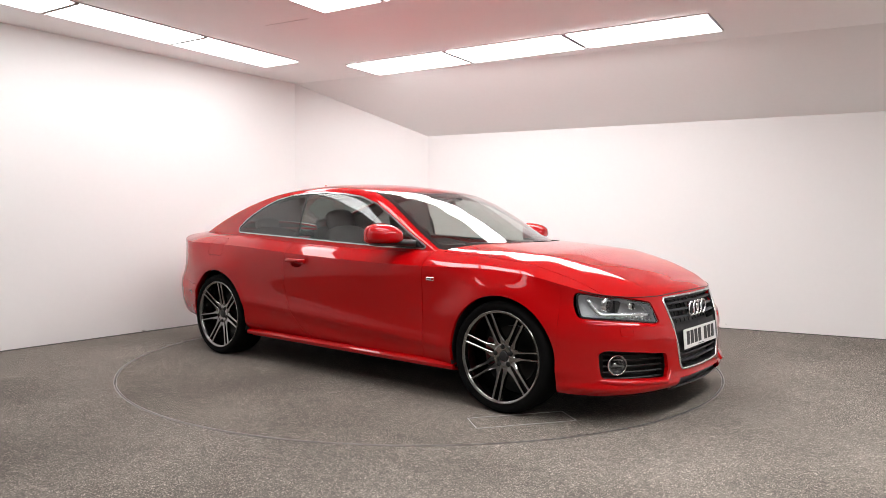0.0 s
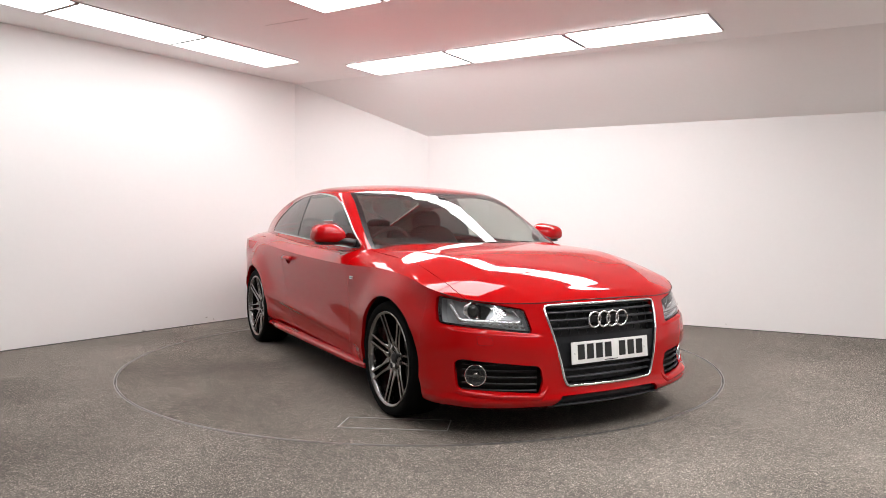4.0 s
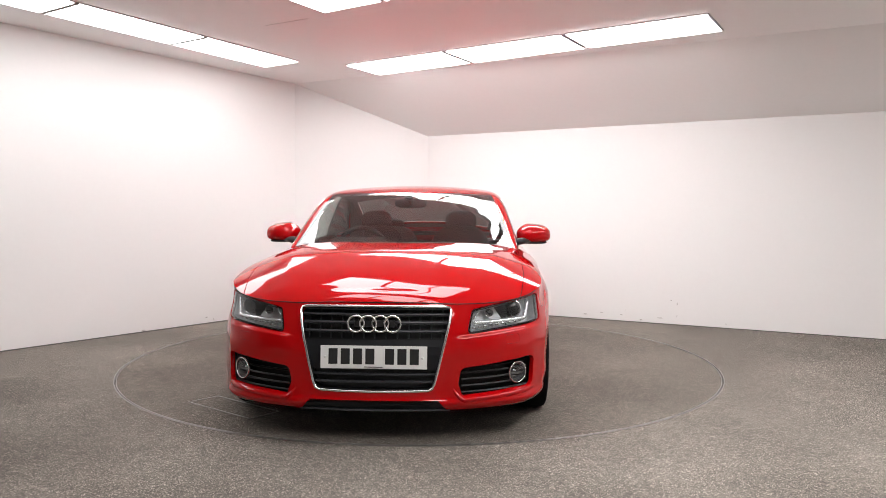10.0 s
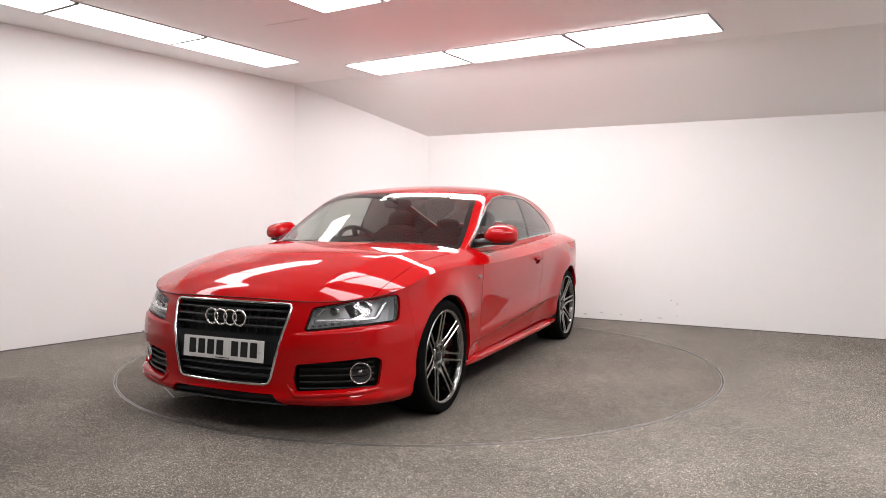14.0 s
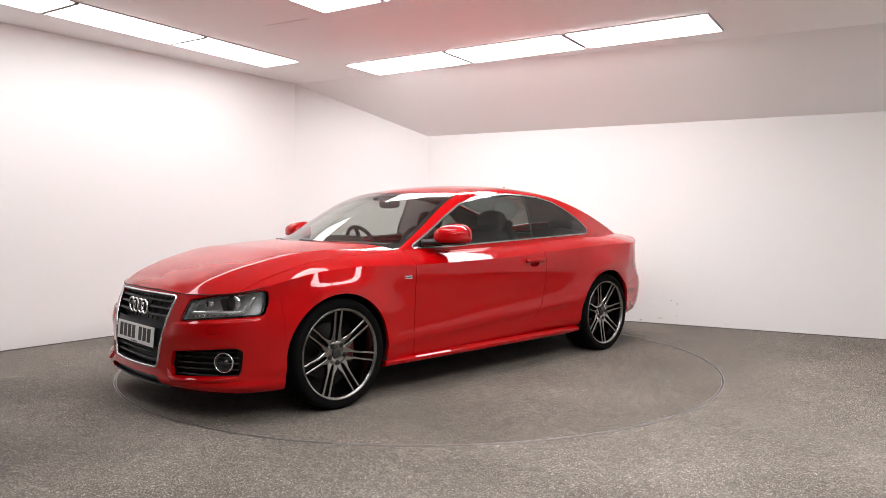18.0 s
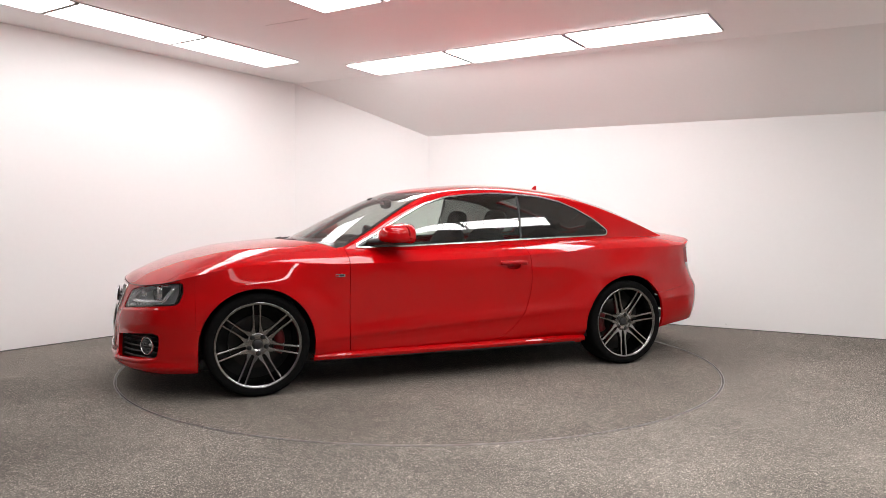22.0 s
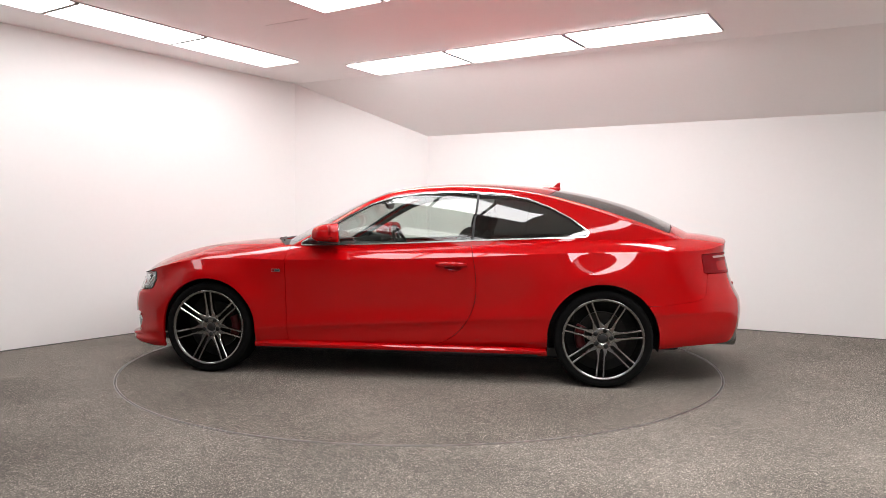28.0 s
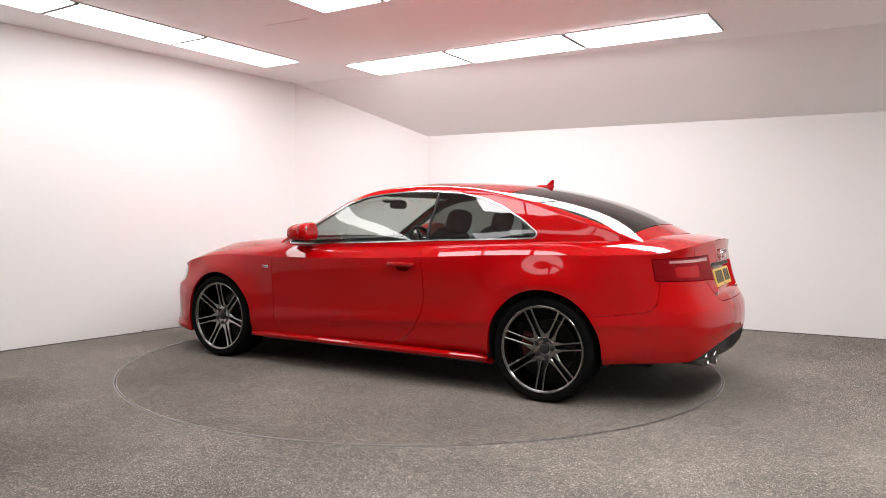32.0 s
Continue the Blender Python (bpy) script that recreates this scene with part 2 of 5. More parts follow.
# small scuffs low on the walls
west, east = bpy.data.objects["wall_west"], bpy.data.objects["wall_east"]
WEST_LEN = (A_END - A_FAR).length
for host, a, b, d, z, w, h in ((east, B_END, C_FAR, 2.99, 0.224, 0.010, 0.030), (east, B_END, C_FAR, 2.99, 0.093, 0.008, 0.022), (east, B_END, C_FAR, 2.93, 0.257, 0.014, 0.010),
                               (east, B_END, C_FAR, 2.19, 0.083, 0.040, 0.008), (east, B_END, C_FAR, 2.01, 0.052, 0.050, 0.010), (east, B_END, C_FAR, 2.41, 0.072, 0.022, 0.012),
                               (east, B_END, C_FAR, 2.82, 0.063, 0.060, 0.008), (east, B_END, C_FAR, 2.45, 0.124, 0.010, 0.008), (east, B_END, C_FAR, 2.62, 0.030, 0.030, 0.010),
                               (east, B_END, C_FAR, 3.47, 0.045, 0.020, 0.006), (west, A_FAR, A_END, WEST_LEN - 1.24, 0.064, 0.026, 0.012), (west, A_FAR, A_END, WEST_LEN - 1.15, 0.036, 0.012, 0.016),
                               (west, A_FAR, A_END, WEST_LEN - 1.95, 0.014, 0.050, 0.014)):
    p, turn = on_wall(a, b, d, z, 0.0)
    bm = bmesh.new()
    got = bmesh.ops.create_icosphere(bm, subdivisions=2, radius=0.5)
    for v in got["verts"]:
        k = 1 + 0.5 * noise.noise(v.co * 3 + Vector((d * 7, z * 50, 0)))
        v.co = p + Matrix.Rotation(turn, 3, "Z") @ Vector((v.co.x * w * k, v.co.y * 0.003, v.co.z * h * k))
    part_ = link("scuff", bm, SCUFF, host)

# faint seams between the ceiling boards
for k, (x0, y0, x1, y1) in enumerate(((-1.28, 0.26, -0.91, 0.04), (2.25, 1.08, 2.66, 0.90))):
    bm = bmesh.new()
    v = Vector((x1 - x0, y1 - y0))
    box(bm, (v.length, 0.004, 0.002), ((x0 + x1) / 2, (y0 + y1) / 2, CEIL_Z - 0.001), Matrix.Rotation(math.atan2(v.y, v.x), 4, "Z"))
    tagged(link("ceiling_seam_%d" % (k + 1), bm, SCUFF), "faint grey seam in the ceiling", "trim", kind="structure")


def ring(bm, r0, r1, z0, z1, steps=160):
    lathe(bm, [(r0, z0), (r1, z0), (r1, z1), (r0, z1)], steps=steps, closed=True)


# floor: one sheet with a round pit for the turntable
bm = bmesh.new()
inner = [bm.verts.new(((DISC_R + 0.012) * math.cos(k * math.tau / 160), (DISC_R + 0.012) * math.sin(k * math.tau / 160), 0)) for k in range(160)]
low = [bm.verts.new((v.co.x, v.co.y, -0.06)) for v in inner]
outer = [bm.verts.new((13 * math.cos(k * math.tau / 160), 13 * math.sin(k * math.tau / 160), 0)) for k in range(160)]
for k in range(160):
    j = (k + 1) % 160
    bm.faces.new((inner[k], outer[k], outer[j], inner[j]))
    bm.faces.new((inner[j], low[j], low[k], inner[k]))
bm.faces.new(low)
bmesh.ops.recalc_face_normals(bm, faces=bm.faces)
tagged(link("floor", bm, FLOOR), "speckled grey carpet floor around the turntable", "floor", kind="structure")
bm = bmesh.new()
ring(bm, DISC_R + 0.006, DISC_R + 0.013, -0.02, 0.0025)
tagged(link("turntable_rim_trim", bm, EDGE_METAL), "thin metal edging around the turntable pit", "trim", kind="structure")

turntable = tagged(new("turntable"), "round carpeted car turntable set flush in the floor", "turntable")
bm = bmesh.new()
lathe(bm, [(0, 0), (DISC_R - 0.008, 0), (DISC_R - 0.008, -0.05), (0, -0.05)], steps=160)
part("disc", bm, DISC, turntable)
bm = bmesh.new()
ring(bm, DISC_R - 0.007, DISC_R - 0.001, -0.03, 0.002)
part("edge_band", bm, EDGE_METAL, turntable, "thin bright metal edge band")

# ceiling light panels, on one rectangular grid
GRID_X, GRID_Y = Vector((0.830, -0.558)), Vector((0.558, 0.830))


def light_panel(corner, along, across, length=1.160, width=0.545, lit=None):
    thing = tagged(new("ceiling_light"), "long rectangular white glowing ceiling light panel" if length > 1 else "square white glowing ceiling light panel", "ceiling light", "ceiling light panels")
    c = Vector(corner) + along * (length / 2) + across * (width / 2)
    m = Matrix.Rotation(math.atan2(along.y, along.x), 4, "Z")
    thing.matrix_world = Matrix.Translation((c.x, c.y, CEIL_Z)) @ m
    bm = bmesh.new()
    box(bm, (length - 0.02, width - 0.02, 0.018), (0, 0, -0.010), bevel=0.004)
    part("diffuser", bm, lit or LIGHT_PANEL, thing)
    bm = bmesh.new()
    h, w, t = length / 2, width / 2, 0.010
    for sx, sy, cx, cy in ((length - 2 * t, t, 0, w - t / 2), (length - 2 * t, t, 0, -w + t / 2), (t, width - 0.012, h - t / 2, 0), (t, width - 0.012, -h + t / 2, 0)):
        deep = 0.018 if sy > sx else 0.008
        box(bm, (sx, sy, deep), (cx, cy, -deep / 2))
    part("frame", bm, LIGHT_FRAME, thing)


EAST = Vector((-0.79, 1.71))
for i in range(3):
    light_panel(EAST + GRID_X * 1.185 * i, GRID_X, GRID_Y)
WEST = Vector((-1.635, 1.835))
for i in range(4):
    light_panel(WEST - GRID_Y * 1.145 * i, -GRID_Y, GRID_X, 1.130, 0.475, DIM_PANEL)
SOUTH_EAST = GRID_X * 3.07 + GRID_Y * 0.50
for i in range(4):
    light_panel(SOUTH_EAST - GRID_Y * 1.185 * i, -GRID_Y, GRID_X, lit=BRIGHT_PANEL)
NEAR = Vector((-0.75, -0.17))
for i in range(3):
    light_panel(NEAR + GRID_X * 0.575 * i, GRID_X, -GRID_Y, 0.555, lit=SQUARE_PANEL)
    light_panel(NEAR + GRID_X * (0.60 + 0.575 * i) - GRID_Y * 0.88, GRID_X, -GRID_Y, 0.555, lit=SQUARE_PANEL)
SOUTH = GRID_X * -0.53 + GRID_Y * -3.25
for i in range(3):
    light_panel(SOUTH + GRID_X * 1.185 * i, GRID_X, -GRID_Y, lit=FAINT_PANEL)


# hatch cut into the turntable's carpet: four thin pale edge strips
def hatch():
    m = pose(0, 0, 0, 0, 0, -TURN_START)
    a, b, c, d = Vector((0.285, -1.948, 0)), Vector((0.845, -1.800, 0)), Vector((0.80, -1.61, 0)), Vector((0.250, -1.755, 0))
    for p, q in ((a, b), (a, d), (d, c), (c, b)):
        bm = bmesh.new()
        mid, v = (p + q) / 2, q - p
        box(bm, (v.length, 0.006, 0.003), m @ Vector((mid.x, mid.y, 0.001)), m @ Matrix.Rotation(math.atan2(v.y, v.x), 4, "Z"))
        part("hatch_edge", bm, PALE_EDGE, turntable, "thin pale edge of a floor hatch")


hatch()


# ---- the car: surfaces as triangle sheets that are cut into panels ----
# x forward, y to the car's left, z up; origin on the ground midway between the axles
class Sheet:
    """Triangles with places, normals and two surface coordinates a vertex."""

    def __init__(self, v, n, a, t):
        self.v, self.n, self.a, self.t = v, n, a, t

    def keep(self, f):
        """The part of the sheet in which f, a value a vertex, is negative."""
        v, n, a = list(self.v), list(self.n), list(self.a)
        inside = f < 0
        k = inside[self.t].sum(axis=1)
        out = [tuple(t) for t in self.t[k == 3]]
        cut = {}

        def mid(i, j):
            key = (i, j) if i < j else (j, i)
            if key not in cut:
                w = f[key[0]] / (f[key[0]] - f[key[1]])
                p, q = key
                nn = self.n[p] * (1 - w) + self.n[q] * w
                v.append(self.v[p] * (1 - w) + self.v[q] * w)
                n.append(nn / (np.linalg.norm(nn) + 1e-12))
                a.append(self.a[p] * (1 - w) + self.a[q] * w)
                cut[key] = len(v) - 1
            return cut[key]

        for t in self.t[(k == 1) | (k == 2)]:
            poly = []
            for i in range(3):
                p, q = t[i], t[(i + 1) % 3]
                if inside[p]:
                    poly.append(p)
                if inside[p] != inside[q]:
                    poly.append(mid(p, q))
            for i in range(1, len(poly) - 1):
                out.append((poly[0], poly[i], poly[i + 1]))
        t = np.array(out, int).reshape(-1, 3)
        used, back = np.unique(t, return_inverse=True)
        return Sheet(np.array(v)[used], np.array(n)[used], np.array(a)[used], back.reshape(-1, 3))

    def split(self, f, gap=0.002):
        """Inside and outside of a line, with a gap between them."""
        return self.keep(f + gap), self.keep(-f + gap)

    def mirrored(self):
        m = np.array([1, -1, 1])
        return Sheet(self.v * m, self.n * m, self.a, self.t[:, ::-1])

    def moved(self, d):
        return Sheet(self.v + self.n * d, self.n, self.a, self.t)

    def plus(self, *others):
        v, n, a, t = [self.v], [self.n], [self.a], [self.t]
        base = len(self.v)
        for o in others:
            v.append(o.v), n.append(o.n), a.append(o.a), t.append(o.t + base)
            base += len(o.v)
        return Sheet(np.concatenate(v), np.concatenate(n), np.concatenate(a), np.concatenate(t))

    def both(self):
        return self.plus(self.mirrored())

    def flanged(self, depth=0.02):
        """With edges turned inwards, so that the sheet shows thickness."""
        e = np.concatenate([self.t[:, [0, 1]], self.t[:, [1, 2]], self.t[:, [2, 0]]])
        key = np.sort(e, axis=1)
        _, first, count = np.unique(key, axis=0, return_index=True, return_counts=True)
        rim = e[first[count == 1]]
        rim = rim[~((abs(self.v[rim[:, 0], 1]) < 1e-4) & (abs(self.v[rim[:, 1], 1]) < 1e-4))]
        if not len(rim):
            return self
        p, q = self.v[rim[:, 0]], self.v[rim[:, 1]]
        np_, nq = self.n[rim[:, 0]], self.n[rim[:, 1]]
        side = np.cross(q - p, np_)
        side /= np.linalg.norm(side, axis=1, keepdims=True) + 1e-12
        base, m = len(self.v), len(rim)
        v = np.concatenate([self.v, p, q, p - np_ * depth, q - nq * depth])
        n = np.concatenate([self.n, side, side, side, side])
        i = np.arange(m) + base
        t = np.concatenate([self.t, np.stack([i + m, i, i + 2 * m], 1), np.stack([i + m, i + 2 * m, i + 3 * m], 1)])
        return Sheet(v, n, np.concatenate([self.a, np.zeros((4 * m, 2))]), t)


def sheet(fn, us, vs):
    """A sheet over a grid; fn maps arrays of u and v to places."""
    uu, vv = np.meshgrid(us, vs, indexing="ij")
    p = fn(uu, vv)
    du, dv = np.gradient(p, axis=0), np.gradient(p, axis=1)
    n = np.cross(du, dv)
    n /= np.linalg.norm(n, axis=2, keepdims=True) + 1e-12
    nu, nv = len(us), len(vs)
    i = np.arange(nu * nv).reshape(nu, nv)
    a, b, c, d = i[:-1, :-1].ravel(), i[1:, :-1].ravel(), i[1:, 1:].ravel(), i[:-1, 1:].ravel()
    t = np.concatenate([np.stack([a, b, c], 1), np.stack([a, c, d], 1)])
    return Sheet(p.reshape(-1, 3), n.reshape(-1, 3), np.stack([uu.ravel(), vv.ravel()], 1), t)


def flipped(s):
    return Sheet(s.v, -s.n, s.a, s.t[:, ::-1])


def panel(name, s, material, parent, label="", flange=0.02):
    if flange:
        s = s.flanged(flange)
    me = bpy.data.meshes.new(name)
    me.from_pydata(s.v.tolist(), [], s.t.tolist())
    me.materials.append(material)
    me.polygons.foreach_set("use_smooth", [True] * len(me.polygons))
    me.normals_split_custom_set_from_vertices(s.n.tolist())
    me.update()
    ob = new(name, me)
    ob.parent = parent
    if label:
        ob["label"] = label
    return ob


def curve(xs, ys):
    """A smooth line through points, by rising xs."""
    xs, ys = np.array(xs, float), np.array(ys, float)
    if xs[0] > xs[-1]:
        xs, ys = xs[::-1], ys[::-1]
    h = np.diff(xs)
    d = np.diff(ys) / h
    m = np.empty_like(ys)
    m[1:-1] = (d[:-1] * h[1:] + d[1:] * h[:-1]) / (h[:-1] + h[1:])
    m[0], m[-1] = d[0], d[-1]

    def at(x):
        x = np.clip(x, xs[0], xs[-1])
        k = np.clip(np.searchsorted(xs, x) - 1, 0, len(h) - 1)
        t = (x - xs[k]) / h[k]
        return (ys[k] * (1 + 2 * t) * (1 - t) ** 2 + m[k] * h[k] * t * (1 - t) ** 2 + ys[k + 1] * t * t * (3 - 2 * t) + m[k + 1] * h[k] * t * t * (t - 1))

    return at


def smooth_step(a, b, x):
    t = np.clip((x - a) / (b - a), 0, 1)
    return t * t * (3 - 2 * t)


def outline(points, px, py, r=0.0):
    """Signed distance to a polygon, negative inside; corners rounded by r."""
    pts = np.array(points, float)
    n = len(pts)
    best = np.full(px.shape, 1e9)
    inside = np.zeros(px.shape, bool)
    if r:
        c = pts.mean(axis=0)
        area = sum(pts[i][0] * pts[(i + 1) % n][1] - pts[(i + 1) % n][0] * pts[i][1] for i in range(n))
        sg = 1 if area > 0 else -1
        new_pts = []
        for i in range(n):
            a, b, c = pts[i - 1], pts[i], pts[(i + 1) % n]
            d1, d2 = (b - a) / np.linalg.norm(b - a), (c - b) / np.linalg.norm(c - b)
            n1, n2 = np.array([-d1[1], d1[0]]) * sg, np.array([-d2[1], d2[0]]) * sg
            new_pts.append(b + (n1 + n2) * r / (1 + n1 @ n2))
        pts = np.array(new_pts)
    for i in range(n):
        a, b = pts[i], pts[(i + 1) % n]
        e = b - a
        wx, wy = px - a[0], py - a[1]
        t = np.clip((wx * e[0] + wy * e[1]) / (e @ e), 0, 1)
        best = np.minimum(best, np.hypot(wx - e[0] * t, wy - e[1] * t))
        cross = ((a[1] > py) != (b[1] > py)) & (px < (b[0] - a[0]) * (py - a[1]) / (b[1] - a[1] + 1e-15) + a[0])
        inside ^= cross
    return np.where(inside, -best, best) - r


HUB_Z, FRONT_X, REAR_X = 0.320, 1.3755, -1.3755

# plan line of the widest body, and of the edge where the sides meet bonnet, shoulder and boot
PLAN_X = [2.220, 2.210, 2.172, 2.098, 1.99, 1.83, 1.60, 1.30, 0.80, 0.20, -0.50, -1.00, -1.45, -1.80, -2.06, -2.24, -2.325, -2.36, -2.37]
PLAN_Y = [0, 0.22, 0.445, 0.632, 0.772, 0.854, 0.880, 0.886, 0.908, 0.910, 0.912, 0.904, 0.883, 0.874, 0.808, 0.667, 0.45, 0.22, 0]
EDGE_X = [2.132, 2.122, 2.090, 2.014, 1.90, 1.765, 1.56, 1.28, 0.80, 0.20, -0.50, -1.00, -1.45, -1.80, -2.03, -2.165, -2.215, -2.235, -2.24]
EDGE_Y = [0, 0.22, 0.425, 0.612, 0.752, 0.834, 0.857, 0.866, 0.900, 0.902, 0.903, 0.893, 0.869, 0.860, 0.775, 0.642, 0.45, 0.22, 0]
EDGE_Z = [0.690, 0.689, 0.682, 0.687, 0.707, 0.746, 0.790, 0.814, 0.812, 0.822, 0.849, 0.876, 0.890, 0.898, 0.912, 0.945, 0.966, 0.980, 0.983]
_s = np.concatenate([[0], np.cumsum(np.hypot(np.diff(PLAN_X), np.diff(PLAN_Y)))])
GIRTH = _s[-1]
plan_x, plan_y = curve(_s, PLAN_X), curve(_s, PLAN_Y)
edge_x, edge_y, edge_z = curve(_s, EDGE_X), curve(_s, EDGE_Y), curve(_s, EDGE_Z)
sill_z = curve([0, 0.5, 1.0, 1.6, 3.0, 4.15, 4.5, 4.63, 4.9, 5.13, GIRTH], [0.165, 0.16, 0.165, 0.19, 0.20, 0.20, 0.245, 0.262, 0.284, 0.295, 0.30])
IN_SIDE = curve([0.15, 0.20, 0.25, 0.335, 0.362, 0.374, 0.385, 0.41, 0.45, 0.50, 0.57, 0.65, 0.73, 0.80, 0.95], [0.100, 0.070, 0.055, 0.0435, 0.0365, 0.0315, 0.0290, 0.0285, 0.0315, 0.0315, 0.0255, 0.0155, 0.006, 0.0, 0.0])
IN_FRONT = curve([0.15, 0.18, 0.205, 0.235, 0.30, 0.40, 0.46, 0.52, 0.60, 0.66, 0.75], [0.07, 0.012, -0.006, 0.004, 0.012, 0.013, 0.014, 0.029, 0.054, 0.078, 0.11])
IN_REAR = curve([0.20, 0.26, 0.34, 0.42, 0.52, 0.575, 0.62, 0.70, 0.80, 0.88, 0.96], [0.13, 0.06, 0.02, 0.003, 0.0, 0.010, 0.034, 0.070, 0.098, 0.118, 0.12])


def side_of_car(s, h):
    bx, by, ex, ey, ez = plan_x(s), plan_y(s), edge_x(s), edge_y(s), edge_z(s)
    d = 0.004
    tx, ty = plan_x(s + d) - plan_x(s - d), plan_y(s + d) - plan_y(s - d)
    ln = np.hypot(tx, ty) + 1e-9
    nx, ny = -ty / ln, tx / ln
    # outward: away from the middle of the car
    sg = np.sign(nx * bx + ny * by + 1e-9)
    nx, ny = nx * sg, ny * sg
    zb = sill_z(s)
    z = zb + (ez - zb) * h
    wf = 1 - smooth_step(0.75, 1.35, s)
    wr = smooth_step(GIRTH - 1.25, GIRTH - 0.65, s)

    # the low crease climbs towards the rear; the body swells over the wheels
    climb = (0.336 + (0.8 - bx) * 0.061 - 0.378) * (1 - smooth_step(0.45, 0.68, z))

    def inset(zz, up=0.0):
        return IN_FRONT(zz) * wf + IN_REAR(zz) * wr + IN_SIDE(zz - up) * (1 - wf - wr)

    def swell(zz):
        out = 0
        for cx, a, r0, fall in ((FRONT_X, 0.050, 0.350, 0.128), (REAR_X, 0.052, 0.370, 0.145)):
            rho = np.hypot(bx - cx, np.maximum(zz - HUB_Z, 0)) + 1e-6
            up = np.clip((zz - HUB_Z) / rho, 0, 1)
            out = out + a * np.exp(-(np.maximum(rho - r0, 0) / fall) ** 2) * (0.35 + 0.65 * up ** 2)
        return out

    arch = np.exp(-((bx - FRONT_X) / 0.42) ** 2) + np.exp(-((bx - REAR_X) / 0.45) ** 2)
    # the arches stand out flush with the tyres
    low = 1 - 0.8 * np.clip(arch * 1.15, 0, 1) * (1 - smooth_step(0.52, 0.66, z)) * smooth_step(0.20, 0.30, z)
    i, it = inset(z, climb) * low - swell(z), inset(ez) - swell(ez)
    x, y = bx - nx * i, by - ny * i
    # over the wheels the shoulder leans inwards for a hand's width before it turns down
    lean = np.maximum(1 - (ez - z) / np.where(bx > 0, 0.20, 0.18), 0) ** np.where(bx > 0, 1.45, 1.1)
    arch = np.clip(np.exp(-((bx - FRONT_X) / 0.25) ** 2) + np.exp(-((bx - REAR_X) / 0.25) ** 2), 0, 1)
    ends = np.maximum(wf, wr)
    w = (h ** 3 * ends + h ** 7 * (1 - ends)) * (1 - arch) + lean * arch
    x = x + (ex - (bx - nx * it)) * w
    y = y + (ey - (by - ny * it)) * w
    # a narrow ledge runs under the head lamps
    ledge = 0.009 * (1 - smooth_step(-0.004, 0.010, z - (0.525 + 0.085 * (np.abs(y) - 0.44)))) * smooth_step(-0.13, 0.0, z - (0.525 + 0.085 * (np.abs(y) - 0.44)))
    ledge = ledge * smooth_step(0.385, 0.46, np.abs(y)) * (1 - smooth_step(0.76, 0.85, np.abs(y))) * (s < 1.4)
    x, y = x + nx * ledge, y + ny * ledge
    # hollow in the boot lid for the plate
    hollow = 0.040 * wr * (1 - smooth_step(0.30, 0.345, np.abs(y))) * smooth_step(0.655, 0.685, z) * (1 - smooth_step(0.825, 0.845, z)) * (s > GIRTH / 2)
    x = x + hollow
    y = np.where((s < 1e-6) | (s > GIRTH - 1e-6), 0, y)
    return np.stack([x, y, z], -1)


top_z = curve([2.132, 2.10, 2.02, 1.92, 1.78, 1.60, 1.30, 1.0, 0.0, -1.5, -1.9, -2.1, -2.24], [0.690, 0.717, 0.755, 0.798, 0.844, 0.883, 0.919, 0.941, 0.96, 1.0, 1.015, 1.005, 0.983])
top_p = curve([2.2, 1.6, 1.1, 0.7, -1.0, -1.5, -1.9, -2.3], [2.2, 2.4, 3.2, 5.5, 5.5, 4.5, 3.5, 2.2])


def top_of_car(s, q):
    x, ye, ze = edge_x(s), edge_y(s), edge_z(s)
    h = np.maximum(top_z(x) - ze, 0)
    z = ze + h * (1 - np.abs(q) ** top_p(x))
    # along the doors the shoulder curls up to the windows
    d = ye * (1 - np.abs(q))
    along = (1 - smooth_step(0.45, 0.85, x)) * smooth_step(-1.95, -1.25, x)
    z = z * (1 - along) + (ze + 0.112 * (1 - np.exp(-1.12 * d / 0.112))) * along
    # soft raised lines on the bonnet, from the grille's corners to the pillars
    y = q * ye
    line = 0.47 + 0.225 * (2.0 - x)
    fade = smooth_step(0.80, 1.3, x) * (1 - smooth_step(1.98, 2.10, x))
    line = np.minimum(line, 0.92 * ye)
    ridge = np.where(y < line, (y / np.maximum(line, 0.01)) ** 2.5, np.maximum(ye - y, 0) / np.maximum(ye - line, 0.01))
    z = z + 0.020 * fade * ridge
    # the wing's upper edge is rounded off
    z = z + 0.013 * smooth_step(0.5, 0.72, x) * (1 - smooth_step(1.45, 1.75, x)) * (1 - np.exp(-d / 0.018))
    return np.stack([x, y, z], -1)


# greenhouse: arches from sill to sill through the roof rail
ROOF_S = [0.0, 0.14, 0.24, 0.34, 0.44, 0.54, 0.64, 0.74, 0.84, 0.93, 1.0]
RAIL_X = [0.80, 0.56, 0.385, 0.20, 0.00, -0.30, -0.60, -0.92, -1.27, -1.62, -1.93]
RAIL_Y = [0.765, 0.738, 0.712, 0.686, 0.664, 0.652, 0.650, 0.656, 0.680, 0.676, 0.635]
RAIL_Z = [0.905, 1.040, 1.146, 1.244, 1.303, 1.327, 1.318, 1.277, 1.185, 1.068, 0.960]
MID_X = [1.08, 0.86, 0.635, 0.41, 0.17, -0.22, -0.60, -1.00, -1.38, -1.72, -2.02]
MID_Z = [0.915, 1.030, 1.142, 1.244, 1.319, 1.366, 1.368, 1.338, 1.268, 1.160, 1.015]
BELT_X = [0.78, 0.57, 0.40, 0.21, 0.00, -0.30, -0.60, -0.92, -1.27, -1.62, -1.93]
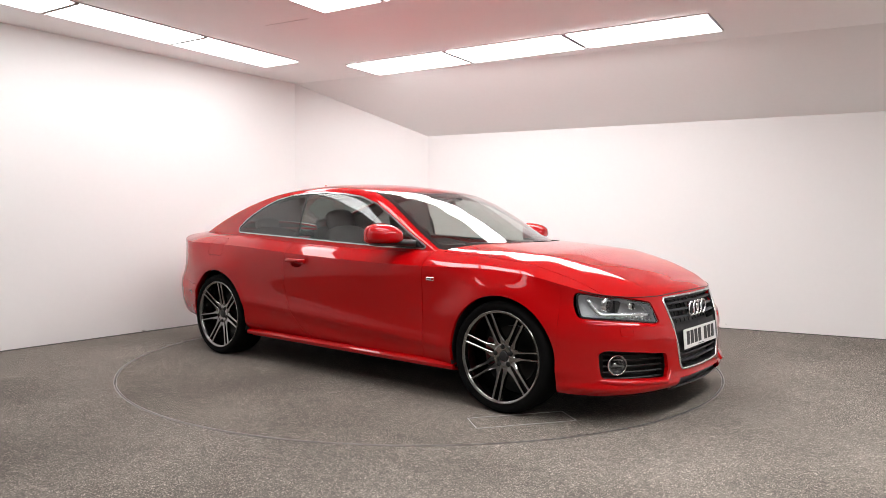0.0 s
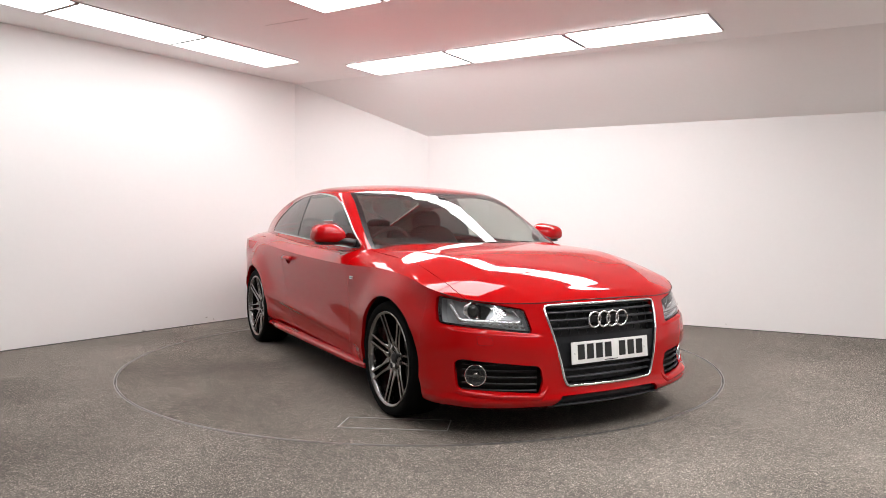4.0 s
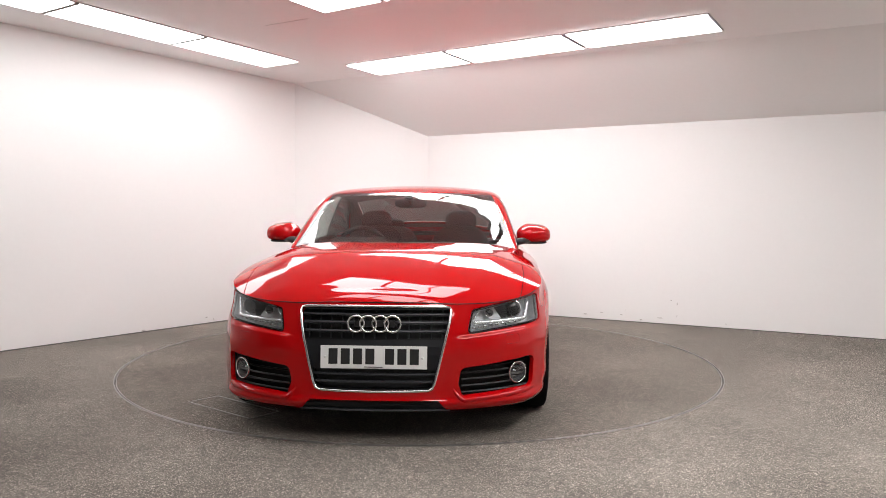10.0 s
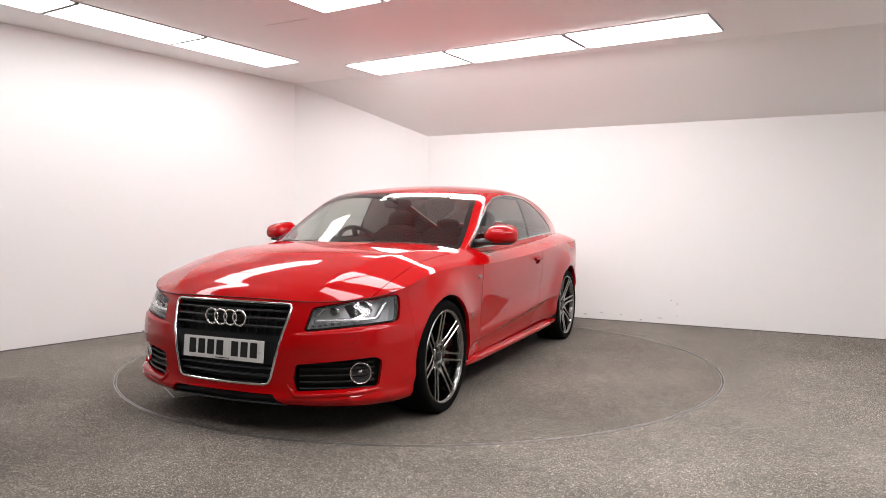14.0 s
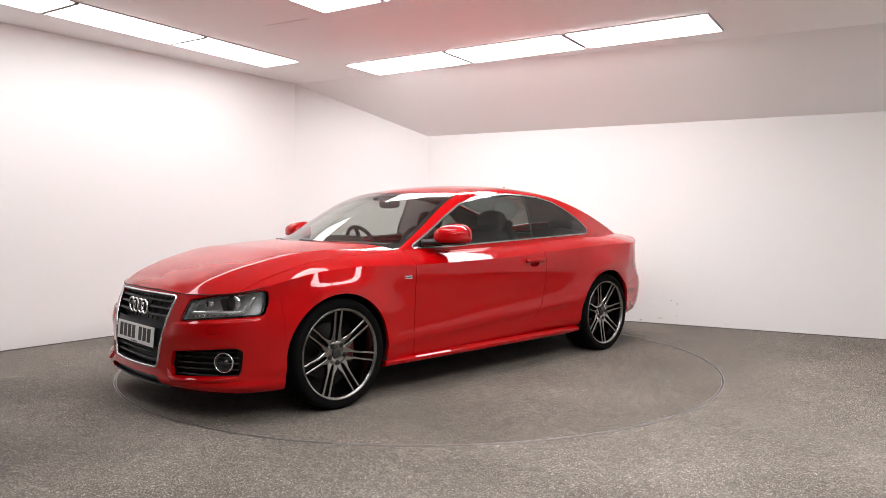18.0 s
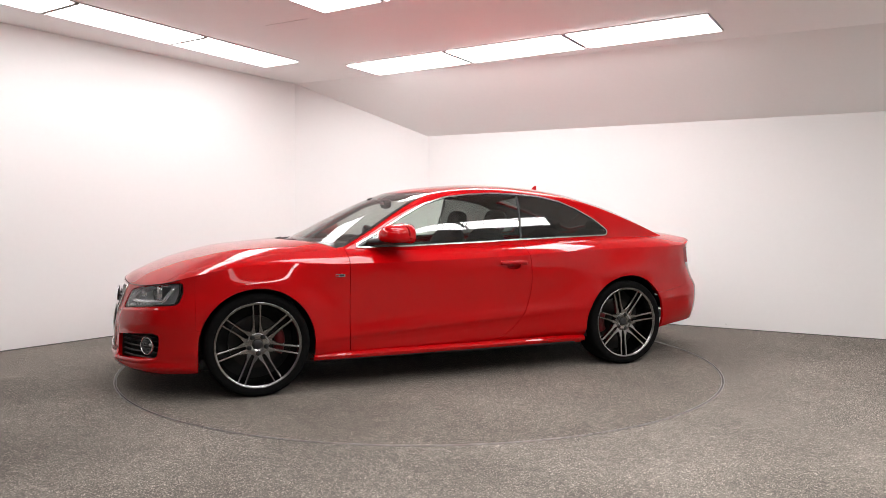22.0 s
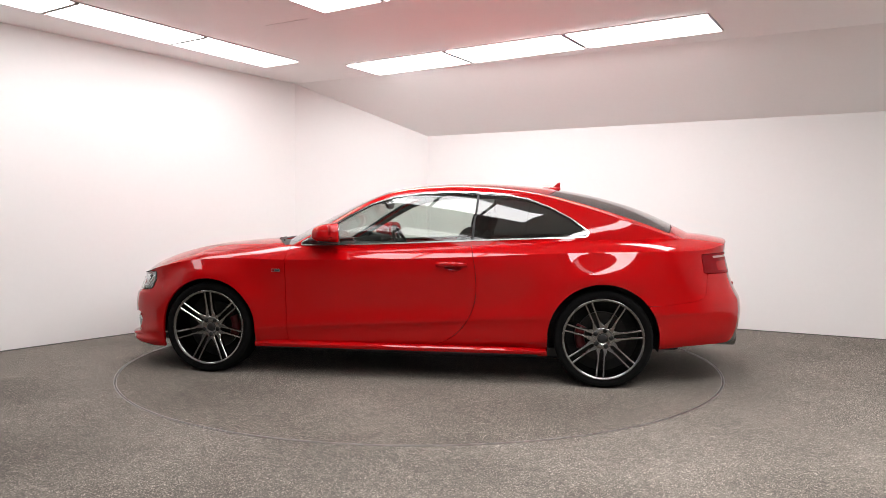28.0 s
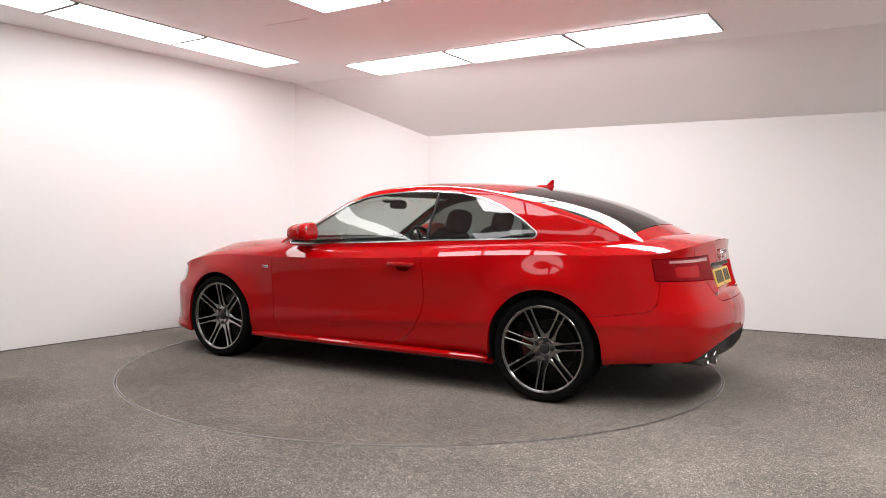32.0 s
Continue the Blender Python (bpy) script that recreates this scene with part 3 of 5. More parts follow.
BELT_Y = [0.785, 0.792, 0.797, 0.800, 0.802, 0.803, 0.803, 0.797, 0.768, 0.712, 0.66]
BELT_Z = [0.885, 0.887, 0.890, 0.893, 0.90, 0.912, 0.920, 0.920, 0.922, 0.925, 0.910]
rail = [curve(ROOF_S, c) for c in (RAIL_X, RAIL_Y, RAIL_Z)]
mid_x, mid_z = curve(ROOF_S, MID_X), curve(ROOF_S, MID_Z)
belt = [curve(ROOF_S, c) for c in (BELT_X, BELT_Y, BELT_Z)]


def cabin(s, w):
    """w 0 at the belt, 1 at the roof rail, 2 on the centre line."""
    rx, ry, rz = (c(s) for c in rail)
    lx, ly, lz = (c(s) for c in belt)
    k = np.clip(w, 0, 1)
    bulge = 0.014 * np.sin(np.pi * k) * (1 - smooth_step(0.83, 0.95, s)) * smooth_step(0, 0.2, s)
    sx, sy, sz = lx + (rx - lx) * k, ly + (ry - ly) * k + bulge, lz + (rz - lz) * k
    q = np.clip(2 - w, 0, 1)
    ty = ry * q
    tz = rz + (mid_z(s) - rz) * (1 - q ** 2.3)
    tx = rx + (mid_x(s) - rx) * (1 - q ** 1.7)
    on = (w >= 1)
    p = np.stack([np.where(on, tx, sx), np.where(on, ty, sy), np.where(on, tz, sz)], -1)
    # round the rail
    for _ in range(26):
        f = smooth_step(0.70, 0.93, w[:, 1:-1]) * (1 - smooth_step(1.07, 1.25, w[:, 1:-1]))
        f = f * (1 - 0.97 * smooth_step(0.60, 0.76, s[:, 1:-1] if np.ndim(s) > 1 else s))
        p[:, 1:-1] += (0.5 * (p[:, 2:] + p[:, :-2]) - p[:, 1:-1]) * f[..., None] * 0.9
    return p


def build_shell():
    """The painted shell and its glass, cut into panels. Returns a dictionary of sheets of the left half."""
    got = {}
    s_grid = np.unique(np.concatenate([np.linspace(0, 1.5, 130), np.linspace(1.5, GIRTH - 1.3, 240), np.linspace(GIRTH - 1.3, GIRTH, 110)]))
    ring_ = sheet(side_of_car, s_grid, np.linspace(0, 1, 110))
    top_ = sheet(top_of_car, s_grid, np.linspace(1, 0, 48))
    if ring_.n[len(ring_.n) // 2][1] < 0:
        ring_ = flipped(ring_)
    if top_.n[len(top_.n) // 2][2] < 0:
        top_ = flipped(top_)
    # wheel arches
    for cx, r in ((FRONT_X, 0.352), (REAR_X, 0.362)):
        v = ring_.v
        f = np.hypot(v[:, 0] - cx, np.maximum(v[:, 2] - HUB_Z, 0)) - r
        ring_ = ring_.keep(np.where(v[:, 1] > 0.55, -f, -1.0))

    def yz(sh, pts, r, xmin=None, xmax=None):
        v = sh.v
        f = outline(pts, v[:, 1], v[:, 2], r)
        if xmin is not None:
            f = np.where(v[:, 0] > xmin, f, 1.0)
        if xmax is not None:
            f = np.where(v[:, 0] < xmax, f, 1.0)
        return f

    # openings in the nose
    ring_ = ring_.keep(-yz(ring_, GRILLE_PTS, 0.03, xmin=1.9))
    ring_ = ring_.keep(-yz(ring_, FOG_PTS, 0.03, xmin=1.7))
    ring_ = ring_.keep(-yz(ring_, INTAKE_PTS, 0.012, xmin=1.9))
    # head lamp
    f = yz(ring_, HEAD_PTS, 0.015, xmin=1.5)
    got["headlight"], ring_ = ring_.split(f, 0.003)
    # tail lamp by the way round the car
    f = outline(TAIL_PTS, ring_.a[:, 0], ring_.v[:, 2], 0.012)
    tail, ring_ = ring_.split(f, 0.002)
    z, way = tail.v[:, 2], tail.a[:, 0]
    seam = GIRTH - 0.53 + 0.45 * (0.80 - z)
    outer, inner = tail.split(way - seam, 0.002)
    for key, sh in (("outer_lamp", outer), ("inner_lamp", inner)):
        z, way = sh.v[:, 2], sh.a[:, 0]
        f = outline([(TAIL_S0 + 0.10, 0.855), (TAIL_S0 + 0.09, 0.868), (GIRTH - 0.40, 0.881), (GIRTH - 0.40, 0.862)], way, z, 0.004)
        got[key + "_clear"], sh = sh.keep(f), sh.keep(-f)
        z, way = sh.v[:, 2], sh.a[:, 0]
        f = outline([(TAIL_S0 + 0.15, 0.774), (TAIL_S0 + 0.13, 0.832), (GIRTH - 0.55, 0.842), (GIRTH - 0.57, 0.772)], way, z, 0.018)
        got[key + "_bright"], got[key] = sh.keep(f), sh.keep(-f)
    # boot lid
    f = yz(ring_, BOOT_PTS, 0.05, xmax=-1.9)
    boot, ring_ = ring_.split(f)
    f = np.maximum(np.abs(top_.v[:, 1]) - 0.60, top_.v[:, 0] + 1.80)
    boot_top, top_ = top_.split(f)
    got["boot"] = boot.plus(boot_top)
    # bonnet
    v = top_.v
    line = np.where(v[:, 0] > 1.6, 0.755 - 0.30 * (v[:, 0] - 1.6) ** 2, 0.755)
    cowl = 0.835 + 0.27 * (1 - np.minimum(v[:, 1] / 0.765, 1) ** 2)
    f = np.maximum(v[:, 1] - line, cowl - v[:, 0])
    got["bonnet"], top_ = top_.split(f)
    v = top_.v
    got["cowl"] = top_.keep(np.maximum(np.maximum(v[:, 1] - 0.735, 0.66 - v[:, 0]), v[:, 0] - 1.12))
    v = top_.v
    top_ = top_.keep(np.where((v[:, 0] > 0.66) & (v[:, 0] < 1.13), np.maximum(0.735 - v[:, 1], -1.0), -1.0))
    # no sheet under the cabin
    v = top_.v
    f = outline([(0.70, -1), (0.70, 0.735), (0.45, 0.779), (0.2, 0.784), (-0.9, 0.784), (-1.25, 0.772), (-1.6, 0.715), (-1.78, 0.62), (-1.78, -1)], v[:, 0], v[:, 1])
    top_ = top_.keep(-f)
    # door
    pts = DOOR_PTS
    f = outline(pts, ring_.v[:, 0], ring_.v[:, 2], 0.0)
    door, ring_ = ring_.split(f)
    x = top_.v[:, 0]
    z = top_.v[:, 2]
    f = np.where(top_.v[:, 1] > 0.5, outline(pts, x, z, 0.0), 1.0)
    door_top, top_ = top_.split(f)
    x, z = door.v[:, 0], door.v[:, 2]
    door = door.keep(1 - np.hypot((x + 0.385) / 0.058, (z - 0.775) / 0.026))
    got["door"] = door.plus(door_top)
    # bumpers
    x, z = ring_.v[:, 0], ring_.v[:, 2]
    f = np.where(x > 0.9, np.minimum(1.74 - x, np.maximum(z - 0.425, 1.2 - x)), 1.0)
    got["front_bumper"], ring_ = ring_.split(f, 0.0004)
    f = yz(got["front_bumper"], [(0.648, 0.482), (0.648, 0.524), (0.712, 0.528), (0.712, 0.485)], 0.008, xmin=1.7)
    got["washer"], got["front_bumper"] = got["front_bumper"].split(f, 0.0006)
    x, z = ring_.v[:, 0], ring_.v[:, 2]
    f = np.where(x < -1.0, outline([(-1.3, 0.537), (-1.77, 0.548), (-1.96, 0.574), (-2.01, 0.592), (-2.035, 0.63), (-2.045, 0.80), (-3, 0.80), (-3, 0), (-1.3, 0)], x, z), 1.0)
    rear, ring_ = ring_.split(f, 0.0011)
    way, z = rear.a[:, 0], rear.v[:, 2]
    lip = curve([GIRTH - 0.80, GIRTH - 0.72, GIRTH - 0.62, GIRTH - 0.50, GIRTH - 0.31, GIRTH], [0.262, 0.290, 0.330, 0.372, 0.405, 0.415])
    got["diffuser"], got["rear_bumper"] = rear.split(np.where(way > GIRTH - 0.80, z - lip(way), 1.0), 0.0015)
    got["wing"] = ring_.plus(top_)

    cab = sheet(cabin, np.linspace(0, 1, 170), np.linspace(0, 2, 120))
    mid = len(cab.n) // 2
    if cab.n[mid][2] < 0:
        cab = flipped(cab)
    # side windows in side view, with a bright strip round them
    x, z, w = cab.v[:, 0], cab.v[:, 2], cab.a[:, 1]
    f = np.where(w < 1.05, np.where(x > 0.4, outline(DLO_PTS, x, z, 0.006), outline(DLO_PTS, x, z, 0.02)), 1.0)
    glass_, cab = cab.keep(f), cab.keep(-f)
    x, z, w = cab.v[:, 0], cab.v[:, 2], cab.a[:, 1]
    f = np.where(w < 1.12, np.where(x > 0.4, outline(DLO_PTS, x, z, 0.006), outline(DLO_PTS, x, z, 0.02)) - 0.0095, 1.0)
    got["trim"], cab = cab.keep(f), cab.keep(-f)
    x, z = glass_.v[:, 0], glass_.v[:, 2]
    f = -0.500 - 0.10 * (z - 0.96) - x
    got["door_glass"], rest = glass_.keep(f + 0.009), glass_.keep(-f + 0.009)
    got["mirror_plate"] = got["door_glass"].keep(0.605 - got["door_glass"].v[:, 0])
    got["door_glass"] = got["door_glass"].keep(got["door_glass"].v[:, 0] - 0.605)
    got["quarter_glass"] = rest
    got["pillar"] = glass_.keep(np.abs(f) - 0.009)
    # windscreen and rear window by the arch coordinates
    q = (2 - cab.a[:, 1])
    s = cab.a[:, 0]
    f = np.maximum(np.where(cab.a[:, 1] > 1, (q - 0.997 + 0.24 * s) * 0.7, 1), (s - 0.405) * 2.2)
    got["windscreen"], cab = cab.split(f, 0.002)
    w = got["windscreen"]
    f = np.maximum(np.maximum((2 - w.a[:, 1]) - 0.950 + 0.24 * w.a[:, 0], (w.a[:, 0] - 0.388) * 2.2), (0.03 - w.a[:, 0]) * 2.2)
    got["windscreen"], got["windscreen_border"] = w.keep(f), w.keep(-f)
    q = (2 - cab.a[:, 1])
    s = cab.a[:, 0]
    f = np.maximum(np.where(cab.a[:, 1] > 1, (q - 0.925) * 0.7, 1), np.maximum(0.765 - s, s - 0.973) * 2.2)
    got["rear_window"], cab = cab.split(f, 0.002)
    got["roof"] = cab
    return got


GRILLE_PTS = [(-0.3, 0.671), (0.376, 0.668), (0.352, 0.53), (0.290, 0.270), (-0.3, 0.266)]
FOG_PTS = [(0.795, 0.415), (0.425, 0.376), (0.410, 0.300), (0.440, 0.222), (0.785, 0.258)]
INTAKE_PTS = [(-0.4, 0.224), (0.315, 0.224), (0.385, 0.140), (-0.4, 0.140)]
HEAD_PTS = [(0.455, 0.540), (0.476, 0.652), (0.60, 0.676), (0.72, 0.700), (0.814, 0.712), (0.828, 0.580), (0.63, 0.560)]
TAIL_S0 = GIRTH - 0.94
TAIL_PTS = [(TAIL_S0, 0.755), (TAIL_S0 - 0.02, 0.880), (GIRTH - 0.36, 0.895), (GIRTH - 0.37, 0.75)]
BOOT_PTS = [(-0.4, 0.62), (0.36, 0.62), (0.44, 0.70), (0.50, 0.80), (0.62, 0.97), (-0.4, 0.99)]
DOOR_PTS = [(0.805, 1.05), (0.80, 0.845), (0.795, 0.33), (0.785, 0.228)] + [(-0.18 - 0.36 * math.cos(math.radians(a)), 0.64 - 0.402 * math.sin(math.radians(a))) for a in range(90, -1, -5)] + [(-0.538, 0.70), (-0.532, 0.77), (-0.520, 0.843), (-0.49, 0.95), (-0.48, 1.05)]
DLO_PTS = [(0.735, 0.915), (0.56, 1.008), (0.39, 1.108), (0.222, 1.197), (0.055, 1.248), (-0.116, 1.270), (-0.32, 1.283), (-0.51, 1.280), (-0.70, 1.267), (-0.875, 1.234), (-1.02, 1.178), (-1.165, 1.10), (-1.285, 1.012), (-1.26, 0.988), (-0.92, 0.976), (-0.51, 0.960), (-0.12, 0.942), (0.355, 0.923)]

car = tagged(new("car"), "glossy red two-door coupe with dark alloy wheels on the turntable", "car")
SHELL = build_shell()
_us, _hs = np.meshgrid(np.linspace(0, 1.45, 260), np.linspace(0, 1, 120), indexing="ij")
_nose = side_of_car(_us, _hs).reshape(-1, 3)
_ut = np.meshgrid(np.linspace(GIRTH - 1.3, GIRTH, 200), np.linspace(0, 1, 120), indexing="ij")
_rear = side_of_car(*_ut).reshape(-1, 3)


def nose(y, z):
    """How far forward the nose lies at that width and height."""
    d = (_nose[:, 1] - abs(y)) ** 2 + (_nose[:, 2] - z) ** 2
    return float(_nose[d.argmin(), 0])


def tail_x(y, z):
    d = (_rear[:, 1] - abs(y)) ** 2 + (_rear[:, 2] - z) ** 2
    return float(_rear[d.argmin(), 0])


def flank(x, z, key):
    """Half width of the body side at that place."""
    v = SHELL[key].v
    d = (v[:, 0] - x) ** 2 + (v[:, 2] - z) ** 2 + np.where(v[:, 1] > 0.6, 0, 9)
    return float(v[d.argmin(), 1])


bonnet = panel("bonnet", SHELL["bonnet"].both(), RED, car)
boot_lid = panel("boot_lid", SHELL["boot"].both(), RED, car)
front_bumper = panel("front_bumper", SHELL["front_bumper"].both(), RED, car, "", 0.022)
rear_bumper = panel("rear_bumper", SHELL["rear_bumper"].both(), RED, car)
panel("roof", SHELL["roof"].both(), RED, car, "", 0.005)
panel("cowl", SHELL["cowl"].both().moved(-0.018), BLACK, car, "black plastic cowl below the windscreen")
panel("windscreen", SHELL["windscreen"].both(), GLASS, car, "raked clear windscreen", 0)
panel("windscreen_border", SHELL["windscreen_border"].both(), GLOSS_BLACK, car, "black printed windscreen border", 0.004)
panel("rear_window", SHELL["rear_window"].both(), TINTED, car, "dark tinted rear window", 0)
panel("diffuser", SHELL["diffuser"].both().moved(-0.004), GRILLE, rear_bumper, "dark grey diffuser")
panel("headliner", SHELL["roof"].keep(0.02 - SHELL["roof"].v[:, 2] + 0.93).both().moved(-0.022), HEADLINER, car, "dark grey headliner", 0)


def solid_pad(bm, size, at, turn=None, round_=0.04, segments=4):
    box(bm, size, at, turn, bevel=round_, segments=segments)


def blob(bm, size, at, power=2.6, m=None, seg=20, cut=None):
    """A rounded block (superellipsoid)."""
    got = bmesh.ops.create_uvsphere(bm, u_segments=seg * 2, v_segments=seg, radius=1.0)
    m = m or Matrix()
    for v in got["verts"]:
        c = v.co
        n = (abs(c.x) ** power + abs(c.y) ** power + abs(c.z) ** power) ** (1 / power)
        c = c / n
        v.co = Vector(at) + m @ Vector((c.x * size[0] / 2, c.y * size[1] / 2, c.z * size[2] / 2))


for side in (1, -1):
    pick = {k: (s if side > 0 else s.mirrored()) for k, s in SHELL.items()}
    wing = pick["wing"]
    if side < 0:
        v = wing.v
        f = np.where(v[:, 1] < -0.6, outline([(-1.30, 0.80), (-1.51, 0.80), (-1.51, 0.935), (-1.30, 0.935)], v[:, 0], v[:, 2], 0.035), 1.0)
        flap, wing = wing.split(f, 0.0018)
        panel("fuel_flap", flap, RED, car, "", 0.012)
    panel("wing_panel", wing, RED, car)
    door = panel("door", pick["door"], RED, car)
    panel("door_window", pick["door_glass"], DOOR_GLASS, door, "clear door glass", 0)
    panel("door_lining", pick["door"].moved(-0.055), INTERIOR, door, "black inner door lining", 0)
    panel("quarter_window", pick["quarter_glass"], TINTED, car, "dark tinted quarter glass", 0)
    panel("window_trim", pick["trim"].moved(0.004), SATIN, car, "satin aluminium window surround", 0.012)
    panel("pillar_cover", pick["pillar"].moved(0.001), BLACK, car, "gloss black pillar strip", 0.01)
    for key, mt in (("outer_lamp", TAIL_RED), ("inner_lamp", TAIL_RED)):
        lamp = panel("tail_light", pick[key], mt, car, "red wrap-around tail lamp")
        if len(pick[key + "_clear"].t):
            panel("clear_strip", pick[key + "_clear"], TAIL_CLEAR, lamp, "clear pale lamp strip", 0.004)
        if len(pick[key + "_bright"].t):
            panel("reflector", pick[key + "_bright"], TAIL_BRIGHT, lamp, "bright red reflector", 0.004)
    # door handle: bowl, grip and lock
    y0 = (flank(-0.385, 0.775, "door") + 0.004) * side
    bm = bmesh.new()
    got = bmesh.ops.create_uvsphere(bm, u_segments=28, v_segments=14, radius=1.0)
    for v in got["verts"]:
        v.co = Vector((-0.385 + v.co.x * 0.0595, y0 + side * (-0.012 - abs(v.co.y) * 0.020), 0.775 + v.co.z * 0.0275))
    part("bowl", bm, RED, door, "hollow behind the handle", True)
    bm = bmesh.new()
    pts = [(-0.275 - 0.205 * k / 12, y0 + side * (0.010 + 0.016 * math.sin(math.pi * k / 12) ** 0.5), 0.795 + 0.004 * math.sin(math.pi * k / 12)) for k in range(13)]
    tube(bm, pts, 0.0145, 12, flat=0.75, up=(0, side, 0))
    part("handle", bm, RED, door, "red pull handle", True)
    # wing badge
    y1 = flank(0.865, 0.737, "wing")
    bm = bmesh.new()
    box(bm, (0.062, 0.004, 0.020), (0.865, (y1 + 0.001) * side, 0.737), bevel=0.0015)
    badge = part("wing_badge", bm, CHROME, car, "small chrome badge")
    bm = bmesh.new()
    box(bm, (0.018, 0.003, 0.012), (0.885, (y1 + 0.0035) * side, 0.737))
    part("badge_bar", bm, TAIL_BRIGHT, badge)
    bm = bmesh.new()
    box(bm, (0.030, 0.003, 0.009), (0.856, (y1 + 0.0035) * side, 0.737))
    part("badge_bar", bm, GRILLE, badge)
    # door mirror
    bm = bmesh.new()
    shell_at = Vector((0.475, 0.904 * side, 0.984))
    turn = Matrix.Rotation(radians(16 * side), 3, "Z")
    blob(bm, (0.240, 0.230, 0.176), (0, 0, 0), 3.2)
    for v in bm.verts:
        x, y, z = v.co.x, v.co.y * side, v.co.z
        # flat glass side, low flat bottom, top falling to the front and to the inner end
        if x < -0.062:
            x = -0.062 + (x + 0.062) * 0.10
        if z > 0:
            z *= 1 - 0.22 * max(0.0, (x + 0.03) / 0.14) - 0.30 * max(0.0, (-y - 0.03) / 0.085) ** 1.6 - 0.08 * max(0.0, y / 0.113)
        else:
            z *= 0.56 - 0.10 * max(0.0, x / 0.12)
        if x > 0:
            x -= 0.030 * max(0.0, y / 0.113) ** 2
        v.co = shell_at + turn @ Vector((x, y * side, z))
    part("mirror_shell", bm, RED, door, "red door mirror shell", True)
    bm = bmesh.new()
    blob(bm, (0.006, 0.165, 0.100), shell_at + Vector((-0.066, 0.004 * side, 0.015)), 4, turn)
    part("mirror_glass", bm, CHROME, door, "silvered mirror glass", True)
    bm = bmesh.new()
    blob(bm, (0.150, 0.196, 0.026), shell_at + Vector((0.006, -0.010 * side, -0.045)), 3.0, turn)
    part("mirror_base", bm, BLACK, door, "black mirror underside", True)
    bm = bmesh.new()
    pts = [(0.640, 0.772 * side, 0.944), (0.590, 0.806 * side, 0.948), (0.545, 0.838 * side, 0.952), (0.490, 0.880 * side, 0.954)]
    tube(bm, pts, 0.046, 14, flat=0.5)
    part("mirror_arm", bm, BLACK, door, "black mirror arm", True)
    panel("mirror_triangle", pick["mirror_plate"].moved(0.002), GLOSS_BLACK, door, "black mirror foot plate", 0.006)
    # side skirt
    def skirt(s, k):
        x = 1.03 - 2.035 * s
        prof_y = np.interp(k, [0, 0.2, 0.4, 0.6, 1], [0.862, 0.888, 0.902, 0.896, 0.78])
        prof_z = np.interp(k, [0, 0.2, 0.4, 0.6, 1], [0.242, 0.236, 0.224, 0.202, 0.186])
        end = np.minimum(smooth_step(0, 0.10, s), 1 - smooth_step(0.86, 1.0, s))
        return np.stack([x, prof_y - 0.020 * (1 - end) + 0.004 * np.cos(np.pi * (s - 0.5)), prof_z + 0.006 * s - 0.004 * (1 - end)], -1)
    sk = sheet(skirt, np.linspace(0, 1, 60), np.linspace(0, 1, 26))
    if sk.n[len(sk.n) // 2][1] < 0:
        sk = flipped(sk)
    panel("side_skirt", sk if side > 0 else sk.mirrored(), RED, car, "red side skirt", 0.01)
    # head lamp: dark bowl, projector, small lamp, bright strips, under a clear cover
    cover = pick["headlight"]
    lamp = panel("headlight", cover.moved(-0.002), CLEAR, car, "clear lamp cover over a grey reflector", 0)
    panel("lamp_bowl", cover.moved(-0.065), LAMP_GREY, lamp, "grey lamp bowl", 0)
    v = cover.v
    rim_ = cover.keep(-(outline(HEAD_PTS, np.abs(v[:, 1]), v[:, 2], 0.015) + 0.008))
    panel("lamp_seal", rim_.moved(-0.005), GLOSS_BLACK, lamp, "black lamp border", 0.012)
    panel("lamp_wall", rim_.moved(-0.016), LAMP_GREY, lamp, "grey side of the lamp bowl", 0.052)

    def lamp_at(y, z, deep):
        x = nose(y, z)
        e = 0.01
        n = Vector((1, -(nose(y + e, z) - nose(y - e, z)) / (2 * e), 0.25)).normalized()
        n.y *= side
        return Vector((x, y * side, z)) - n * deep, n

    for y, z, r, deep in ((0.700, 0.650, 0.043, 0.040), (0.575, 0.640, 0.020, 0.035)):
        c, n = lamp_at(y, z, deep)
        q = Vector((1, 0, 0)).to_track_quat("Z", "Y").to_matrix().to_4x4()
        m = Matrix.Translation(c) @ q
        bm = bmesh.new()
        lathe(bm, [(0, r * 0.55), (r * 0.45, r * 0.48), (r * 0.75, r * 0.28), (r * 0.95, 0)], m, 28)
        part("projector_lens", bm, GLOSS_BLACK, lamp, "dark glossy projector lens", True)
        bm = bmesh.new()
        lathe(bm, [(r * 0.95, -0.02), (r * 0.98, 0.004), (r * 1.12, 0.006), (r * 1.22, -0.02)], m, 28)
        part("projector_ring", bm, CHROME, lamp, "chrome ring", True)
    strip = []
    for k in range(18):
        a = k / 17
        y = 0.490 + 0.275 * min(a / 0.72, 1) + (0.02 * max(0, (a - 0.72) / 0.28))
        z = 0.592 + 0.006 * min(a / 0.72, 1) + (0.085 * max(0, (a - 0.72) / 0.28) ** 1.2)
        c, n = lamp_at(y, z, 0.030)
        strip.append(c)
    bm = bmesh.new()
    tube(bm, strip, 0.0125, 8, up=(1, 0, 0))
    part("light_strip", bm, LAMP_WHITE, lamp, "bright silver running-light strip", True)
    strip = []
